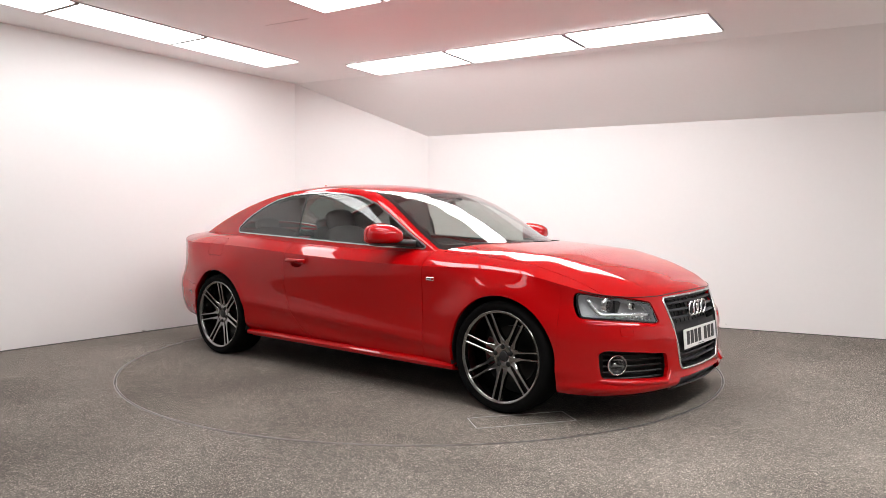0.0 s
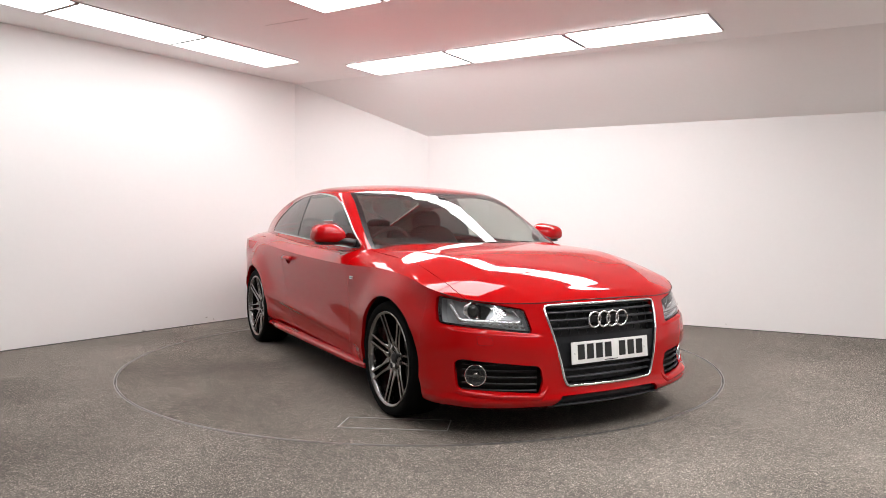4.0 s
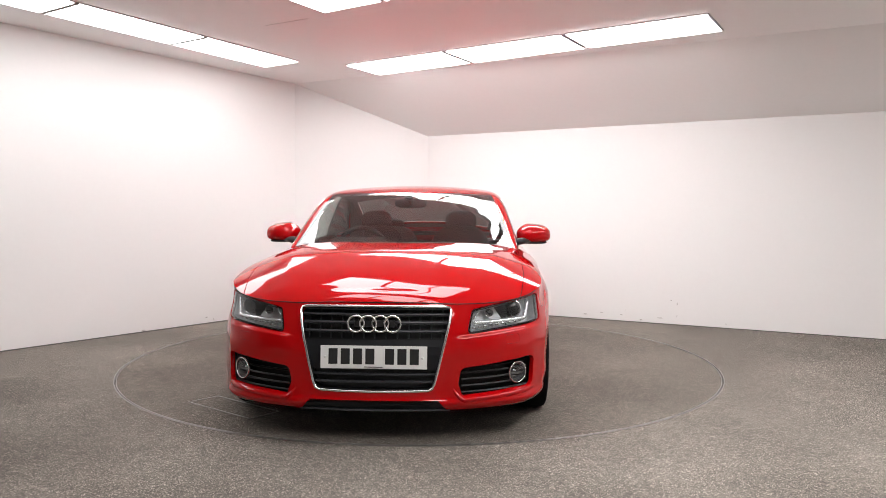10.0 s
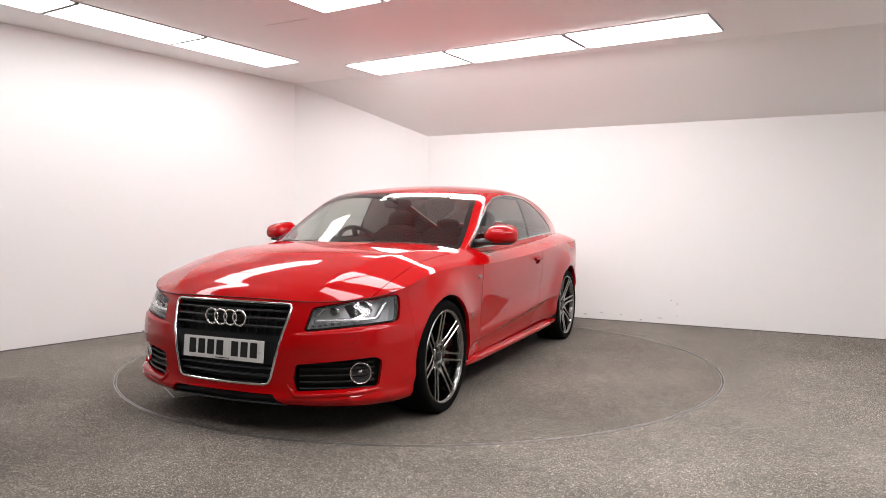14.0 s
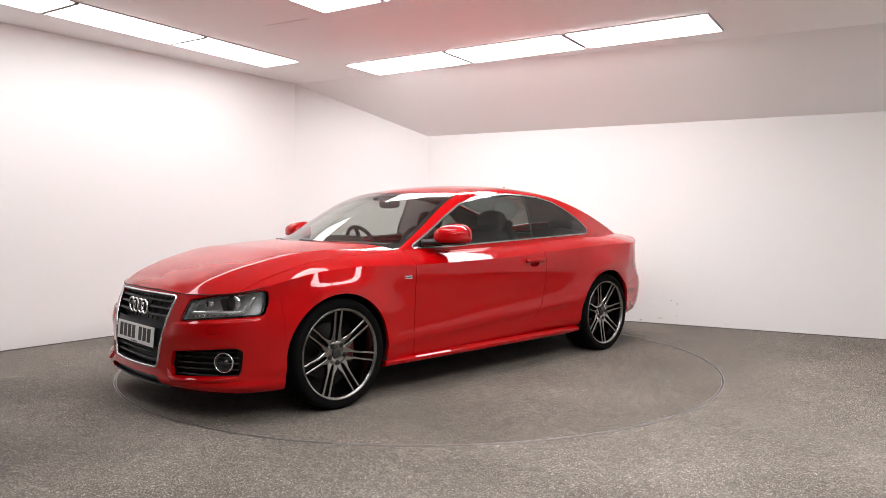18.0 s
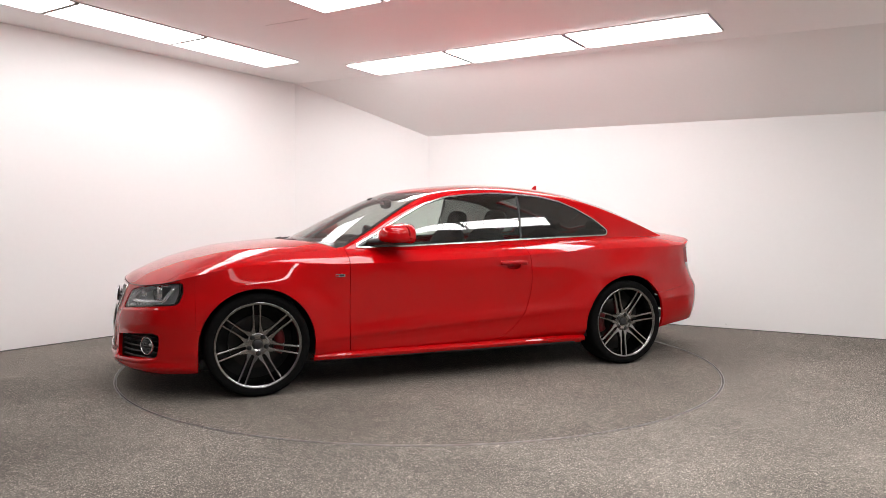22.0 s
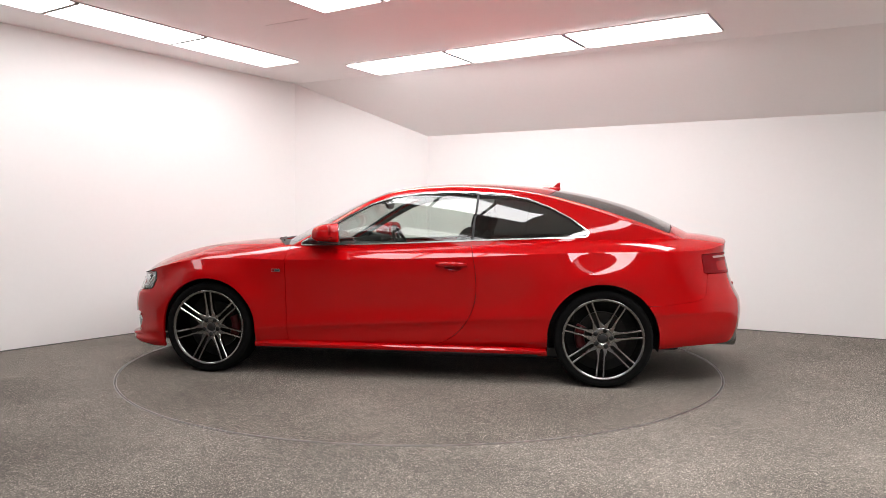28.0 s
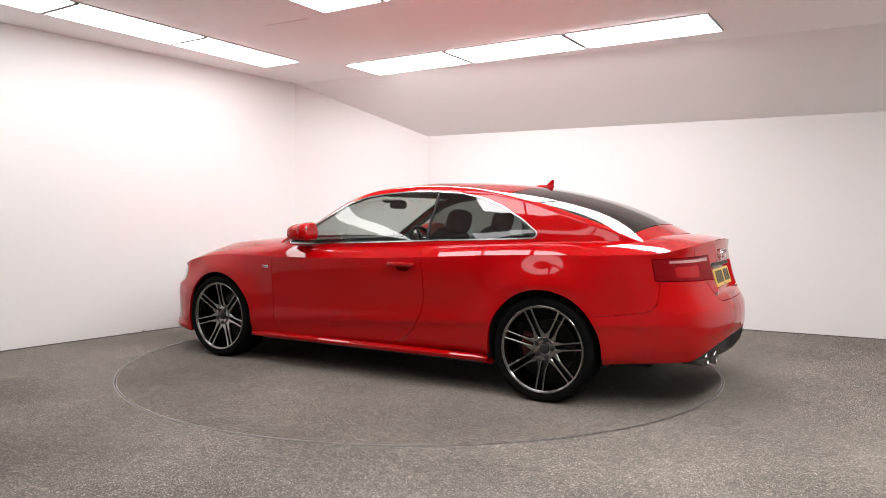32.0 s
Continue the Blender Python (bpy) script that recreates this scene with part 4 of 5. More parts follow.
    for k in range(12):
        a = k / 11
        y = 0.486 + 0.05 * min(a / 0.3, 1) + 0.215 * max(0, (a - 0.3) / 0.7)
        z = 0.612 + 0.052 * min(a / 0.3, 1) + 0.030 * max(0, (a - 0.3) / 0.7)
        strip.append(lamp_at(y, z, 0.032)[0])
    bm = bmesh.new()
    tube(bm, strip, 0.0055, 8, up=(1, 0, 0))
    part("light_strip", bm, LAMP_WHITE, lamp, "bright silver strip", True)
    for k in range(9):
        c, n = lamp_at(0.492 + 0.030 * k, 0.567 + 0.0032 * k, 0.026)
        bm = bmesh.new()
        box(bm, (0.010, 0.020, 0.011), c, bevel=0.002)
        part("led", bm, SATIN, lamp, "small clear running light")
    panel("washer_flap", pick["washer"], RED, front_bumper, "square washer flap", 0.008)
    # fog lamp opening
    bm = bmesh.new()
    cols = []
    for k in range(9):
        y = 0.40 + 0.38 * k / 8
        x = nose(y, 0.31) - 0.075
        cols.append([bm.verts.new((x, y * side, z)) for z in (0.20, 0.43)])
    for a, b in zip(cols, cols[1:]):
        bm.faces.new((a[0], b[0], b[1], a[1]))
    for a in (cols[0], cols[-1]):
        lip = [bm.verts.new((v.co.x + 0.058, v.co.y, v.co.z)) for v in a]
        bm.faces.new((a[0], lip[0], lip[1], a[1]))
    bmesh.ops.solidify(bm, geom=bm.faces[:], thickness=0.004)
    bmesh.ops.recalc_face_normals(bm, faces=bm.faces)
    part("back_plate", bm, BLACK, front_bumper, "black fog lamp recess")
    for i, z in enumerate((0.250, 0.282, 0.314, 0.346, 0.376)):
        pts = []
        for k in range(9):
            y = 0.425 + 0.325 * k / 8
            pts.append((nose(y, 0.31) - 0.035 - 0.012 * (k / 8), y * side, z + 0.008 * (k / 8)))
        bm = bmesh.new()
        tube(bm, pts, 0.009, 6, flat=0.55)
        part("grille_bar", bm, BLACK, front_bumper, "black fog grille bar")
    fx = nose(0.705, 0.33) - 0.026
    c = Vector((fx, 0.708 * side, 0.330))
    n = Vector((0.80, 0.60 * side, 0.0))
    m = Matrix.Translation(c) @ n.to_track_quat("Z", "Y").to_matrix().to_4x4()
    fl = new("fog_light")
    fl.parent = car
    bm = bmesh.new()
    lathe(bm, [(0.0490, -0.010), (0.0497, 0.002), (0.0520, 0.004), (0.0550, 0.001), (0.0550, -0.010)], m, 40)
    part("chrome_ring", bm, CHROME, fl, "polished chrome ring", True)
    bm = bmesh.new()
    lathe(bm, [(0.047, 0.0), (0.042, -0.02), (0.02, -0.035), (0, -0.04)], m, 32)
    part("bowl", bm, GRILLE, fl, "dark reflector bowl", True)
    bm = bmesh.new()
    lathe(bm, [(0, -0.018), (0.012, -0.022), (0.017, -0.034)], m, 20)
    part("bulb_cap", bm, CHROME, fl, "bright bulb cap", True)
    bm = bmesh.new()
    lathe(bm, [(0, 0.006), (0.028, 0.004), (0.047, -0.002)], m, 32)
    part("lens", bm, CLEAR, fl, "clear round lens", True)

    # blade under the fog lamp opening
    bm = bmesh.new()
    rows_ = []
    for k in range(25):
        a = k / 24
        y = 0.385 + 0.425 * a
        z = 0.222 + 0.026 * a + 0.05 * max(0, 1 - a / 0.12) ** 1.5
        x = nose(y, z)
        out = Vector((1, 0.15 + 1.0 * a ** 2, 0)).normalized() * min(1, a / 0.1 + 0.3) * min(1, (1 - a) / 0.25)
        rows_.append([bm.verts.new((x + out.x * o - 0.006, (y + out.y * o) * side, z + dz)) for o, dz in ((-0.02, 0.016), (0.004, 0.013), (0.017, 0.006), (0.021, -0.002), (0.014, -0.014), (-0.006, -0.030))])
    for p, q in zip(rows_, rows_[1:]):
        for j in range(5):
            bm.faces.new((p[j], q[j], q[j + 1], p[j + 1]))
    bmesh.ops.recalc_face_normals(bm, faces=bm.faces)
    part("bumper_blade", bm, RED, front_bumper, "red blade under the fog lamp", True)

# grille: chrome surround, bars, ribs and plate holder
grille = new("grille")
grille.parent = car
loop = []
half = [(0.0, 0.671), (0.20, 0.671), (0.345, 0.669), (0.366, 0.664), (0.373, 0.650), (0.366, 0.60), (0.350, 0.525), (0.320, 0.40), (0.297, 0.305), (0.285, 0.279), (0.265, 0.269), (0.15, 0.266), (0.0, 0.265)]
for y, z in half + [(-y, z) for y, z in half[-2:0:-1]]:
    loop.append((nose(y, z) + 0.001, y, z))
bm = bmesh.new()
tube(bm, loop, 0.0075, 8, closed=True)
part("surround", bm, CHROME, grille, "chrome grille surround", True)


bm = bmesh.new()
ring_o = [bm.verts.new((x - 0.004, y * 0.992, 0.47 + (z - 0.47) * 0.985)) for x, y, z in loop]
ring_i = [bm.verts.new((x - 0.07, y * 0.98, 0.47 + (z - 0.47) * 0.97)) for x, y, z in loop]
for k in range(len(loop)):
    j = (k + 1) % len(loop)
    bm.faces.new((ring_o[k], ring_o[j], ring_i[j], ring_i[k]))
bmesh.ops.recalc_face_normals(bm, faces=bm.faces)
part("shroud", bm, BLACK, grille, "black grille shroud")


def grille_half(z):
    return float(np.interp(z, [0.266, 0.29, 0.53, 0.66], [0.272, 0.288, 0.350, 0.370])) - 0.006


bm = bmesh.new()
rows = []
for z in (0.262, 0.36, 0.46, 0.56, 0.675):
    rows.append([bm.verts.new((nose(abs(y), z) - 0.06, y, z)) for y in [(-0.38 + 0.76 * k / 12) for k in range(13)]])
for a, b in zip(rows, rows[1:]):
    for k in range(12):
        bm.faces.new((a[k], a[k + 1], b[k + 1], b[k]))
bmesh.ops.recalc_face_normals(bm, faces=bm.faces)
part("back_mesh", bm, BLACK, grille, "black mesh behind the bars")
for z, thick in ((0.655, 0.006), (0.630, 0.011), (0.592, 0.011), (0.551, 0.011), (0.345, 0.010), (0.308, 0.010)):
    w = grille_half(z)
    bm = bmesh.new()
    pts = [(nose(abs(y), z) - 0.022, y, z) for y in [(-w + 2 * w * k / 16) for k in range(17)]]
    tube(bm, pts, 0.015, 8, flat=thick / 0.024)
    part("grille_bar", bm, GRILLE, grille, "dark grey horizontal grille bar", True)
for k in range(13):
    y = -0.33 + 0.055 * k
    bm = bmesh.new()
    tube(bm, [(nose(abs(y), z) - 0.044, y, z) for z in (0.515, 0.56, 0.61, 0.662)], 0.004, 6)
    part("grille_rib", bm, GRILLE, grille, "thin dark upright rib")
# flat holder panel behind the plate
bm = bmesh.new()
rows = []
for z in (0.368, 0.40, 0.44, 0.48, 0.512):
    w = grille_half(z)
    rows.append([bm.verts.new((nose(abs(y), z) - 0.014, y, z)) for y in [(-w + 2 * w * k / 14) for k in range(15)]])
for a, b in zip(rows, rows[1:]):
    for k in range(14):
        bm.faces.new((a[k], a[k + 1], b[k + 1], b[k]))
bmesh.ops.solidify(bm, geom=bm.faces[:], thickness=0.02)
bmesh.ops.recalc_face_normals(bm, faces=bm.faces)
part("plate_holder", bm, GRILLE, grille, "plain dark grey plate panel")
# four overlapping chrome rings
for k in range(4):
    bm = bmesh.new()
    cy, cz = (k - 1.5) * 0.0600, 0.589
    pts = [(nose(0.1, 0.589) + 0.006 + 0.002 * (k % 2), cy + 0.0395 * math.cos(a * math.tau / 40), cz + 0.0395 * math.sin(a * math.tau / 40)) for a in range(40)]
    tube(bm, pts, 0.0058, 8, closed=True)
    part("emblem_ring", bm, CHROME, grille, "polished chrome ring", True)
bm = bmesh.new()
box(bm, (0.012, 0.20, 0.035), (nose(0.1, 0.589) - 0.012, 0, 0.589), bevel=0.004)
part("emblem_base", bm, BLACK, grille)


def number_plate(name, m, material, parent, label):
    """A plate in its own y (width) and z (height), facing x, with bars for the characters."""
    bm = bmesh.new()
    box(bm, (0.005, 0.520, 0.111), (0, 0, 0), bevel=0.0022)
    bm.transform(m)
    plate = part(name, bm, material, parent, label)
    xs = [-0.176, -0.116, -0.056, 0.004, 0.100, 0.160, 0.220]
    for y in xs:
        bm = bmesh.new()
        box(bm, (0.002, 0.044, 0.076), (0.0030, y - 0.022, 0.004))
        bm.transform(m)
        part("character_bar", bm, PLATE_BLACK, plate, "plain dark bar")
    bm = bmesh.new()
    box(bm, (0.002, 0.09, 0.004), (0.0028, 0.0, -0.047))
    bm.transform(m)
    part("maker_bar", bm, IRON, plate, "thin grey bar")
    for y in (-0.237, 0.237):
        bm = bmesh.new()
        lathe(bm, [(0, 0.004), (0.005, 0.003), (0.0075, 0)], m @ Matrix.Translation((0.0025, y, 0)) @ Matrix.Rotation(radians(90), 4, "Y"), 14)
        part("screw_cap", bm, material, plate, "", True)
    return plate


px = nose(0.26, 0.43) + 0.004
number_plate("front_number_plate", pose(px, 0, 0.430, 0, -5, 0), WHITE_PLATE, car, "white number plate with dark bars")
rx = (tail_x(0.0, 0.69) + tail_x(0.0, 0.80)) / 2
lean = math.degrees(math.atan2(tail_x(0.0, 0.80) - tail_x(0.0, 0.69), 0.11))
number_plate("rear_number_plate", pose(rx - 0.005, 0, 0.745, 0, -lean, 180), YELLOW_PLATE, boot_lid, "yellow number plate with dark bars")
bm = bmesh.new()
box(bm, (0.012, 0.56, 0.018), (rx + 0.014, 0, 0.822), bevel=0.004)
part("plate_light_bar", bm, BLACK, boot_lid, "dark recess over the plate")
for k in range(4):
    bm = bmesh.new()
    cy, cz = (k - 1.5) * 0.050, 0.885
    ex = tail_x(0.05, 0.885) - 0.004
    pts = [(ex - 0.001 * (k % 2) , cy + 0.033 * math.cos(a * math.tau / 32), cz + 0.033 * math.sin(a * math.tau / 32)) for a in range(32)]
    tube(bm, pts, 0.0048, 8, closed=True)
    part("emblem_ring", bm, CHROME, boot_lid, "polished chrome ring", True)
for y0, n in ((-0.40, 4), (0.37, 2)):
    for k in range(n):
        y = y0 + 0.034 * k
        bm = bmesh.new()
        box(bm, (0.004, 0.024, 0.022), (tail_x(abs(y), 0.665) - 0.002, y, 0.665), bevel=0.001)
        part("badge_bar", bm, CHROME, boot_lid, "small chrome badge bar")

# black tube stands in for the dark shut gap at the bonnet's front edge
bm = bmesh.new()
ss = np.linspace(-0.93, 0.93, 80)
pts = [(float(edge_x(abs(a))), float(edge_y(abs(a))) * (1 if a > 0 else -1), float(edge_z(abs(a))) - 0.0005) for a in ss]
tube(bm, pts, 0.0028, 6)
part("bonnet_gap_line", bm, DARK_GAP, car, "thin black seal under the bonnet edge", True)

# lower intake and lip
bm = bmesh.new()
pts = [(nose(abs(y), 0.19) - 0.06, y, 0.195) for y in [(-0.4 + 0.8 * k / 16) for k in range(17)]]
tube(bm, pts, 0.030, 8)
part("intake_back", bm, BLACK, front_bumper, "black lower intake")
bm = bmesh.new()
pts = [(nose(abs(y), 0.172) - 0.006, y, 0.170) for y in [(-0.37 + 0.74 * k / 18) for k in range(19)]]
tube(bm, pts, 0.012, 8, flat=0.5)
part("lip", bm, GRILLE, front_bumper, "grey lower lip", True)

# exhaust tips, on the left only
exhaust = new("exhaust")
exhaust.parent = car
for y in (0.425, 0.525):
    bm = bmesh.new()
    m = Matrix.Translation((-2.150 + 0.30 * (y - 0.425), y, 0.298)) @ Matrix.Rotation(radians(-90), 4, "Y")
    lathe(bm, [(0.036, 0.0), (0.044, 0.0), (0.046, 0.145), (0.0435, 0.150), (0.039, 0.145), (0.036, 0.02), (0, 0.02)], m, 28)
    part("tail_pipe", bm, SATIN_DARK, exhaust, "round chrome tail pipe", True)
bm = bmesh.new()
rows = []
for z in (0.325, 0.395):
    rows.append([bm.verts.new((tail_x(abs(y), z) - 0.003, y, z)) for y in [(-0.30 + 0.6 * k / 10) for k in range(11)]])
for k in range(10):
    bm.faces.new((rows[0][k], rows[0][k + 1], rows[1][k + 1], rows[1][k]))
bmesh.ops.solidify(bm, geom=bm.faces[:], thickness=0.008)
bmesh.ops.recalc_face_normals(bm, faces=bm.faces)
part("diffuser_mesh", bm, BLACK, rear_bumper, "black mesh insert")

# aerial
aerial = new("aerial")
aerial.parent = car
bm = bmesh.new()
blob(bm, (0.16, 0.055, 0.03), (-1.015, 0, 1.337), 2.2)
part("aerial_base", bm, RED, aerial, "", True)
bm = bmesh.new()
fin = [(-1.00, 1.340), (-1.04, 1.354), (-1.075, 1.386), (-1.090, 1.386), (-1.088, 1.335)]
lo = [bm.verts.new((x, 0.006, z)) for x, z in fin]
hi = [bm.verts.new((x, -0.006, z)) for x, z in fin]
bm.faces.new(lo), bm.faces.new(hi)
for i in range(5):
    bm.faces.new((lo[i], lo[(i + 1) % 5], hi[(i + 1) % 5], hi[i]))
bmesh.ops.recalc_face_normals(bm, faces=bm.faces)
bmesh.ops.bevel(bm, geom=bm.edges[:], offset=0.003, segments=2, affect="EDGES")
part("aerial_fin", bm, RED, aerial)

# wipers lying along the foot of the windscreen
for y0, y1 in ((0.52, -0.02), (-0.04, -0.58)):
    wiper = new("wiper")
    wiper.parent = car

    def at_glass(y, up):
        q = min(abs(y) / 0.765, 1)
        x = 0.80 + 0.28 * (1 - q * q) - up
        return Vector((x, y, 0.925 + up * 0.47 - 0.01 * q * q))

    bm = bmesh.new()
    tube(bm, [at_glass(y0 + (y1 - y0) * k / 10, 0.015 + 0.020 * k / 10) + Vector((0.010, 0, 0.008)) for k in range(11)], 0.006, 6)
    part("wiper_blade", bm, BLACK, wiper)
    bm = bmesh.new()
    tube(bm, [at_glass(y0, -0.02) + Vector((0.02, 0, 0.01)), at_glass(y0 * 0.7 + y1 * 0.3, 0.01) + Vector((0.02, 0, 0.016)), at_glass((y0 + y1) / 2, 0.025) + Vector((0.014, 0, 0.014))], 0.007, 6)
    part("wiper_arm", bm, BLACK, wiper)

# under the skin: floor pan, wheel housings, dark bulkheads
bm = bmesh.new()
box(bm, (3.15, 1.30, 0.08), (0.125, 0, 0.178), bevel=0.02)
box(bm, (1.9, 1.66, 0.03), (0.0, 0, 0.200))
# end trays added to block light and deepen the shade under the bumpers
box(bm, (0.36, 0.90, 0.02), (1.86, 0, 0.165))
box(bm, (0.40, 1.30, 0.02), (-1.95, 0, 0.310))
box(bm, (0.46, 0.90, 0.08), (-1.70, 0, 0.225), bevel=0.03)
part("floor_pan", bm, BLACK, car, "black underside")
for size, at in (((0.03, 1.30, 0.55), (0.92, 0, 0.60)), ((0.03, 1.30, 0.45), (1.95, 0, 0.44)), ((0.03, 1.40, 0.55), (-1.75, 0, 0.60))):
    bm = bmesh.new()
    box(bm, size, at)
    part("bulkhead", bm, BLACK, car, "dark inner bulkhead")
for cx in (FRONT_X, REAR_X):
    for side in (1, -1):
        bm = bmesh.new()
        arc = [math.radians(-14 + 208 * k / 40) for k in range(41)]
        r = 0.358 if cx > 0 else 0.368
        o = [bm.verts.new((cx + r * math.cos(a), (0.888 - 0.07 * max(0.0, math.cos(a) * (1 if cx > 0 else -1))) * side, HUB_Z + r * math.sin(a))) for a in arc]
        i = [bm.verts.new((cx + r * math.cos(a), 0.50 * side, HUB_Z + r * math.sin(a))) for a in arc]
        for k in range(40):
            bm.faces.new((o[k], o[k + 1], i[k + 1], i[k]))
        bm.faces.new(i)
        bmesh.ops.recalc_face_normals(bm, faces=bm.faces)
        part("wheel_housing", bm, BLACK, car, "black wheel housing")


# ---- wheels: seven twin spokes ----
WHEEL = {}


def wheel_meshes():
    def keep(name, bm, material, smooth):
        me = bpy.data.meshes.new(name)
        bm.normal_update()
        bm.to_mesh(me)
        bm.free()
        me.materials.append(material)
        if smooth:
            me.polygons.foreach_set("use_smooth", [True] * len(me.polygons))
        WHEEL[name] = me

    bm = bmesh.new()
    prof = [(0.252, 0.080), (0.259, 0.094), (0.267, 0.102), (0.284, 0.109), (0.300, 0.111), (0.311, 0.104), (0.3185, 0.088), (0.321, 0.060), (0.3215, 0.03), (0.3215, -0.09), (0.312, -0.125), (0.285, -0.135), (0.262, -0.12)]
    lathe(bm, prof, steps=72)
    keep("tyre", bm, RUBBER, True)
    bm = bmesh.new()
    lathe(bm, [(0.2785, 0.094), (0.2785, 0.101), (0.277, 0.105), (0.272, 0.105), (0.263, 0.1015), (0.2585, 0.094), (0.256, 0.060), (0.251, 0.02), (0.250, -0.04), (0.248, -0.12)], steps=84)
    keep("rim", bm, ALLOY, True)
    bm = bmesh.new()
    lathe(bm, [(0.2765, 0.102), (0.2758, 0.1062), (0.2740, 0.1072), (0.2722, 0.1062), (0.2715, 0.102)], steps=84)
    keep("rim_lip", bm, SATIN_DARK, True)
    bm = bmesh.new()
    # one bar of a twin spoke, along local x, bowed in at the hub
    n, secs = 16, []
    slot_edge = curve([0.06, 0.074, 0.080, 0.090, 0.105, 0.14, 0.20, 0.275], [0.001, 0.003, 0.0070, 0.0098, 0.0112, 0.0126, 0.0146, 0.0168])
    spoke_edge = curve([0.06, 0.082, 0.095, 0.110, 0.135, 0.18, 0.275], [0.0350, 0.0400, 0.0372, 0.0318, 0.0278, 0.0276, 0.0302])
    for k in range(n + 1):
        a = k / n
        r = 0.066 + 0.207 * a ** 1.25
        z = 0.062 + 0.040 * a ** 1.2
        y_in, y_out = slot_edge(r), spoke_edge(r)
        y, wt = (y_in + y_out) / 2, (y_out - y_in) / 2 - 0.0008
        wb, dp = wt + 0.0030, 0.034 - 0.008 * a
        secs.append([bm.verts.new(p) for p in ((r, y - wb, z - dp), (r, y - wt - 0.0018, z - 0.0045), (r, y - wt + 0.0026, z), (r, y + wt - 0.0026, z), (r, y + wt + 0.0018, z - 0.0045), (r, y + wb, z - dp))])
    for a, b in zip(secs, secs[1:]):
        for k in range(6):
            bm.faces.new((a[k], a[(k + 1) % 6], b[(k + 1) % 6], b[k]))
    bm.faces.new(secs[0]), bm.faces.new(secs[-1])
    bmesh.ops.recalc_face_normals(bm, faces=bm.faces)
    keep("spoke", bm, ALLOY, False)
    bm = bmesh.new()
    lathe(bm, [(0, 0.060), (0.034, 0.060), (0.038, 0.0645), (0.066, 0.0645), (0.073, 0.061), (0.077, 0.050), (0.078, 0.02), (0, 0.02)], steps=56)
    keep("hub", bm, ALLOY, True)
    bm = bmesh.new()
    lathe(bm, [(0, 0.0690), (0.020, 0.0685), (0.027, 0.0665), (0.0295, 0.062), (0.0295, 0.055)], steps=36)
    keep("hub_cap", bm, BLACK, True)
    # dark discs on the hub face stand in for shade inside the bolt holes
    bm = bmesh.new()
    lathe(bm, [(0.0155, 0.0640), (0.0150, 0.0656), (0.0105, 0.0658), (0.0100, 0.0690), (0, 0.0690)], steps=18)
    keep("bolt_hole_disc", bm, DARK_GAP, True)
    bm = bmesh.new()
    lathe(bm, [(0.07, -0.04), (0.165, -0.04), (0.165, -0.068), (0.07, -0.068)], steps=56, closed=True)
    keep("brake_disc", bm, IRON, False)
    # black disc added behind the spokes to make the wheel's inside dark
    bm = bmesh.new()
    lathe(bm, [(0, -0.085), (0.235, -0.085), (0.245, -0.095), (0.235, -0.10), (0, -0.10)], steps=40)
    keep("backing_disc", bm, DARK_GAP, False)
    bm = bmesh.new()
    pts = [(0.150 * math.cos(a), 0.150 * math.sin(a), -0.030) for a in [math.radians(-28 + 56 * k / 10) for k in range(11)]]
    tube(bm, pts, 0.034, 8, flat=0.9)
    keep("brake_caliper", bm, CALIPER, True)
    bm = bmesh.new()
    lathe(bm, [(0, 0.004), (0.0045, 0.003), (0.005, 0)], steps=10)
    keep("valve_cap", bm, CHROME, True)


wheel_meshes()


def wheel(x, side, spin):
    w = new("wheel")
    w.parent = car
    w.matrix_local = Matrix.Translation((x, 0.788 * side, HUB_Z)) @ Matrix.Rotation(radians(-90 * side), 4, "X")

    def put(name, m=None, label=""):
        ob = new(name, WHEEL[name])
        ob.parent = w
        if name in ("rim", "rim_lip", "spoke"):
            m = (m or Matrix()) @ Matrix.Diagonal((0.958, 0.958, 1, 1))
        if m:
            ob.matrix_local = m
        if label:
            ob["label"] = label

    put("tyre", None, "low-profile black tyre")
    put("rim", None, "dark polished alloy rim")
    put("rim_lip", None, "polished rim lip")
    put("hub")
    put("hub_cap", None, "black hub cap")
    put("backing_disc", None, "black backing plate")
    put("brake_disc", None, "grey iron brake disc")
    put("brake_caliper", Matrix.Rotation(radians((180 if x > 0 else 0)), 4, "Z"), "red brake caliper")
    for k in range(7):
        a = radians(spin + k * 360 / 7)
        put("spoke", Matrix.Rotation(a, 4, "Z"))
        put("spoke", Matrix.Rotation(a, 4, "Z") @ Matrix.Diagonal((1, -1, 1, 1)))
    for k in range(5):
        a = radians(spin + 36 + k * 72)
        put("bolt_hole_disc", Matrix.Translation((0.0545 * math.cos(a), 0.0545 * math.sin(a), 0)))


for wx, side, spin in ((FRONT_X, 1, 272), (REAR_X, 1, 292), (FRONT_X, -1, 58), (REAR_X, -1, 88)):
    wheel(wx, side, spin)

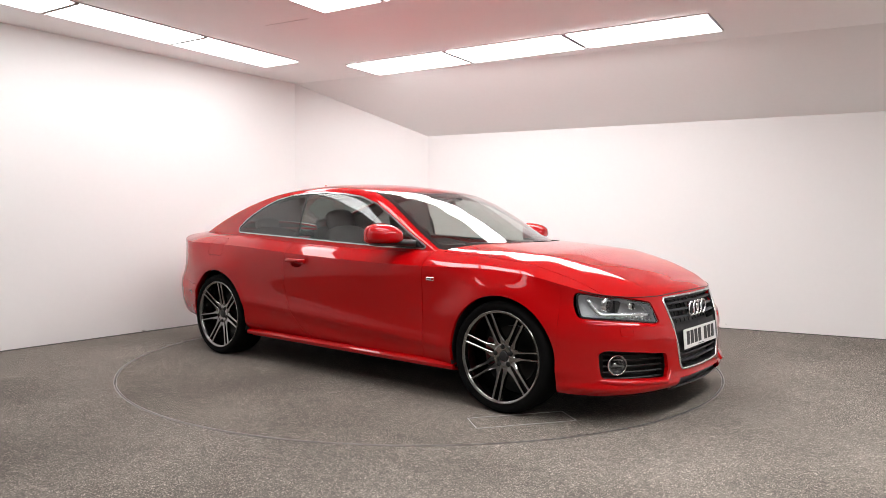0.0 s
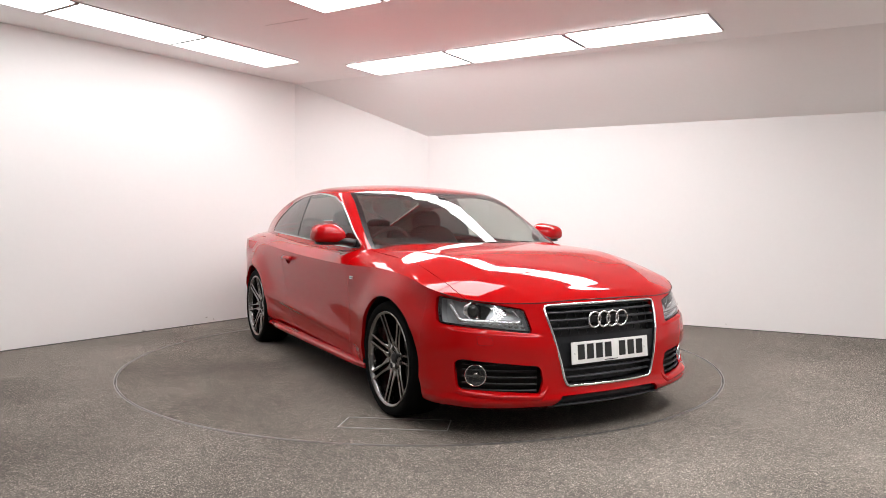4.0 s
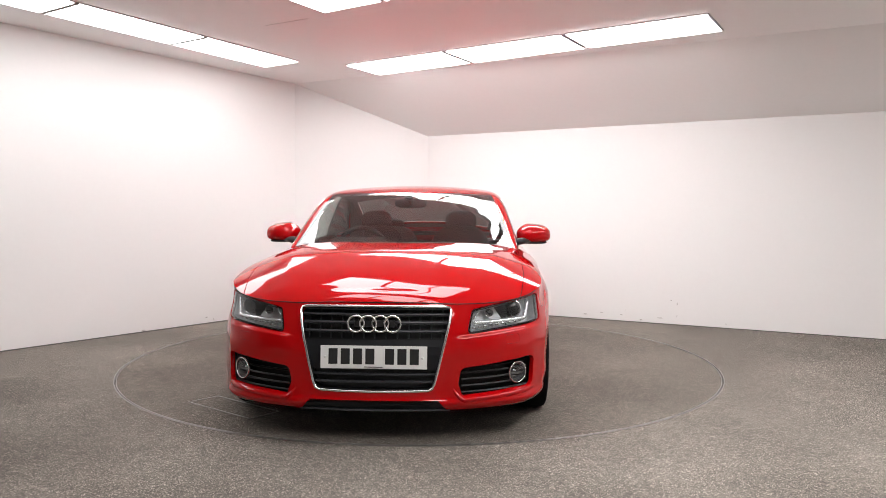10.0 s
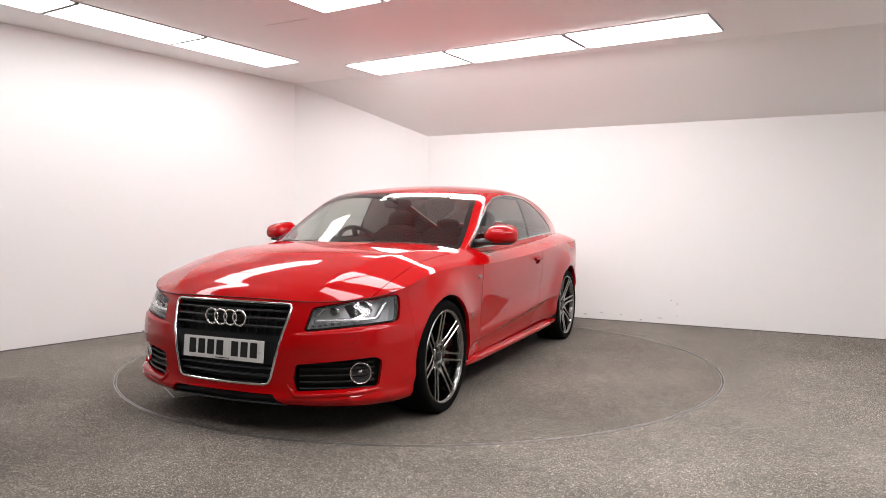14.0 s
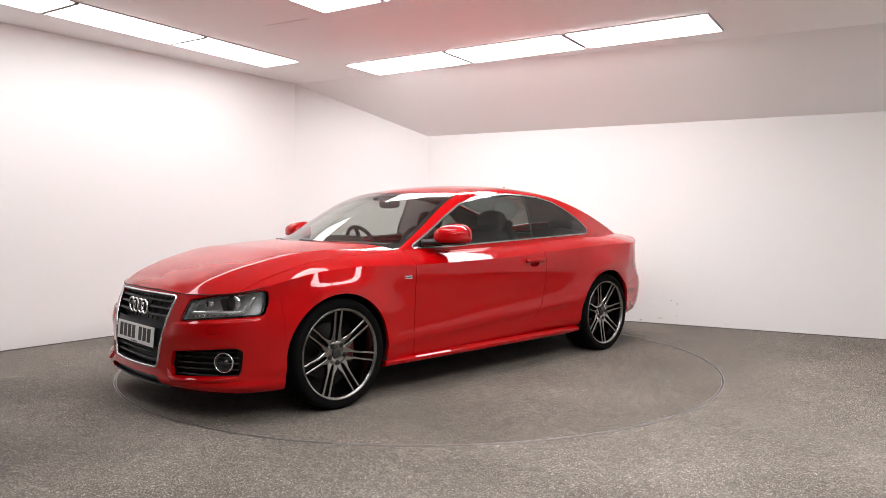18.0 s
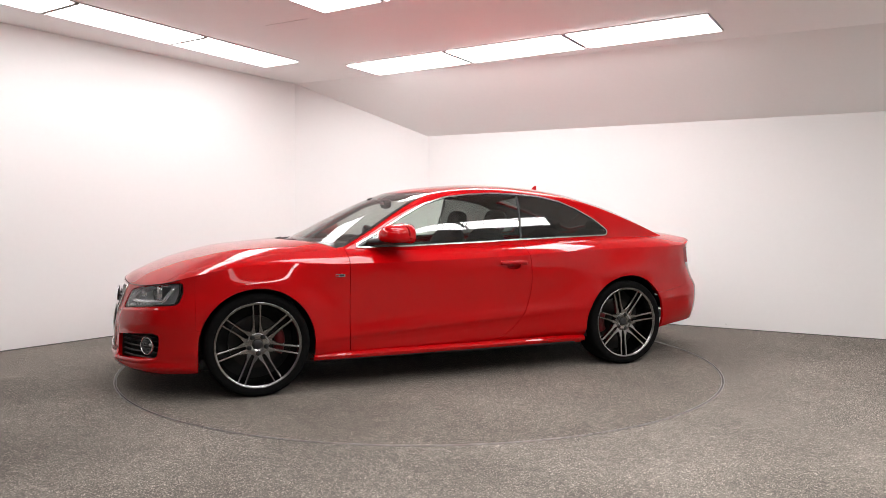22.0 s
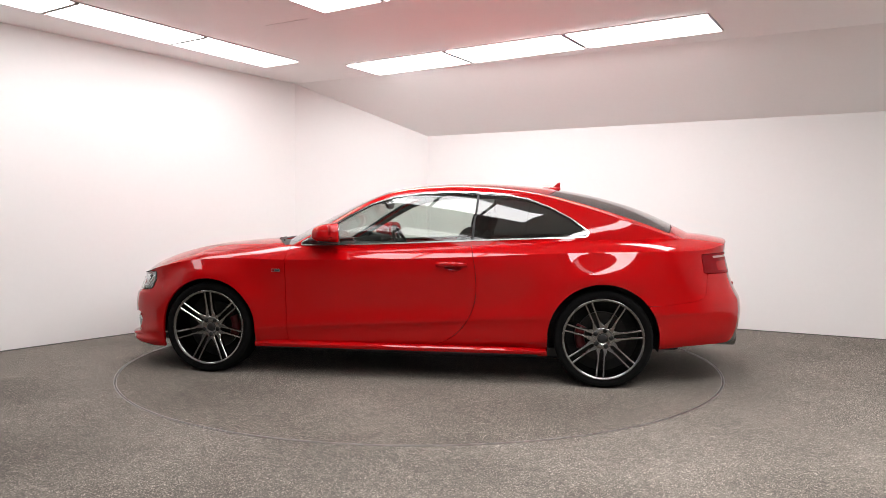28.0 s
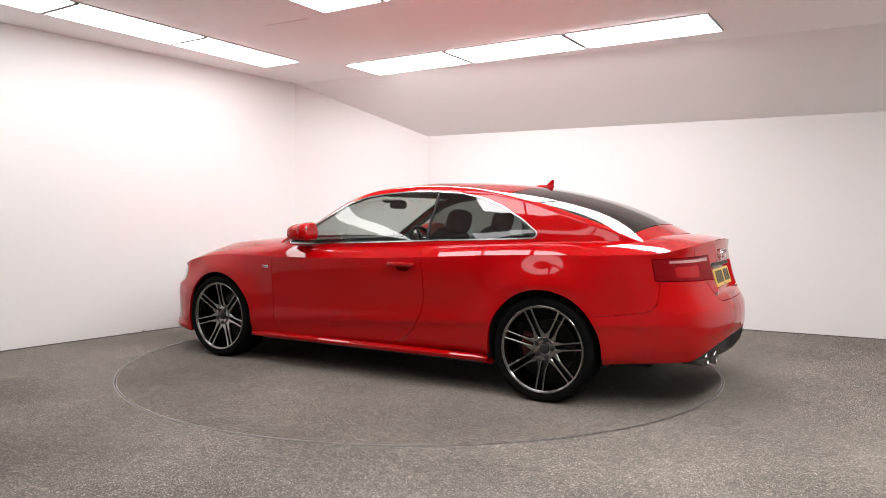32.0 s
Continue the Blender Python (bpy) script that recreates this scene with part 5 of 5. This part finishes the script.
# ---- cabin ----
interior = new("interior")
interior.parent = car
bm = bmesh.new()
solid_pad(bm, (0.62, 1.46, 0.22), (0.62, 0, 0.80), None, 0.07)
solid_pad(bm, (0.26, 0.40, 0.10), (0.50, -0.36, 0.905), pose(0, 0, 0, 0, 8, 0), 0.04)
part("dashboard", bm, INTERIOR, interior, "black dashboard", True)
for side in (1, -1):
    bm = bmesh.new()
    solid_pad(bm, (1.24, 0.035, 0.50), (0.11, 0.762 * side, 0.635), None, 0.016)
    solid_pad(bm, (0.80, 0.06, 0.06), (0.05, 0.735 * side, 0.68), None, 0.025)
    part("door_card", bm, INTERIOR, interior, "black inner door panel", True)
    bm = bmesh.new()
    solid_pad(bm, (0.66, 0.035, 0.50), (-0.86, 0.745 * side, 0.66), None, 0.016)
    part("quarter_card", bm, INTERIOR, interior, "black inner quarter panel", True)
bm = bmesh.new()
solid_pad(bm, (1.5, 0.24, 0.30), (-0.05, 0, 0.42), None, 0.05)
part("centre_console", bm, INTERIOR, interior, "black centre console", True)


def seat(y):
    s = interior
    bm = bmesh.new()
    solid_pad(bm, (0.52, 0.50, 0.17), (0.02, y, 0.50), pose(0, 0, 0, 0, -6, 0), 0.06)
    part("seat_cushion", bm, INTERIOR, s, "black seat cushion", True)
    bm = bmesh.new()
    blob(bm, (0.20, 0.50, 0.64), (-0.36, y, 0.735), 3.2, Matrix.Rotation(radians(-20), 3, "Y"))
    part("seat_back", bm, INTERIOR, s, "black bucket seat back", True)
    bm = bmesh.new()
    blob(bm, (0.12, 0.265, 0.18), (-0.51, y, 1.080), 2.8, Matrix.Rotation(radians(-14), 3, "Y"))
    part("headrest", bm, INTERIOR, s, "black headrest", True)


for y in (0.36, -0.36):
    seat(y)
bm = bmesh.new()
solid_pad(bm, (0.50, 1.16, 0.18), (-0.98, 0, 0.50), None, 0.06)
part("rear_bench", bm, INTERIOR, interior, "black rear bench", True)
for y in (0.34, -0.34):
    bm = bmesh.new()
    blob(bm, (0.18, 0.54, 0.56), (-1.32, y, 0.76), 3.0, Matrix.Rotation(radians(-24), 3, "Y"))
    part("rear_seat_back", bm, INTERIOR, interior, "black rear seat back", True)
    bm = bmesh.new()
    blob(bm, (0.09, 0.24, 0.11), (-1.46, y, 1.045), 2.6)
    part("rear_headrest", bm, INTERIOR, interior, "black rear headrest", True)
bm = bmesh.new()
box(bm, (0.42, 1.24, 0.03), (-1.58, 0, 0.955))
part("parcel_shelf", bm, INTERIOR, interior, "black parcel shelf")
# steering wheel on the right
sw = Matrix.Translation((0.235, -0.36, 0.865)) @ Matrix.Rotation(radians(-66), 4, "Y")
bm = bmesh.new()
tube(bm, [sw @ Vector((0.183 * math.cos(k * math.tau / 40), 0.183 * math.sin(k * math.tau / 40), 0)) for k in range(40)], 0.016, 8, closed=True)
part("steering_wheel", bm, INTERIOR, interior, "black steering wheel", True)
bm = bmesh.new()
blob(bm, (0.15, 0.16, 0.05), (0, 0, 0), 2.4)
for sy in (-1, 1):
    box(bm, (0.04, 0.11, 0.015), (0, sy * 0.12, 0))
box(bm, (0.11, 0.04, 0.015), (0.12, 0, 0))
bm.transform(sw)
part("steering_boss", bm, INTERIOR, interior, "black steering wheel boss", True)
# inside mirror
bm = bmesh.new()
blob(bm, (0.035, 0.235, 0.075), (0.26, 0.0, 1.215), 3.0)
part("inside_mirror", bm, BLACK, interior, "black inside mirror", True)
bm = bmesh.new()
tube(bm, [(0.27, 0, 1.215), (0.36, 0, 1.245)], 0.012, 8)
blob(bm, (0.08, 0.07, 0.03), (0.37, 0, 1.245), 2.5)
part("mirror_stalk", bm, BLACK, interior, "", True)


def motions():
    walk(turntable, [(t, turned(t)) for t in range(33)])
    walk(car, [(t, turned(t, CAR_SHIFT)) for t in range(33)])


motions()
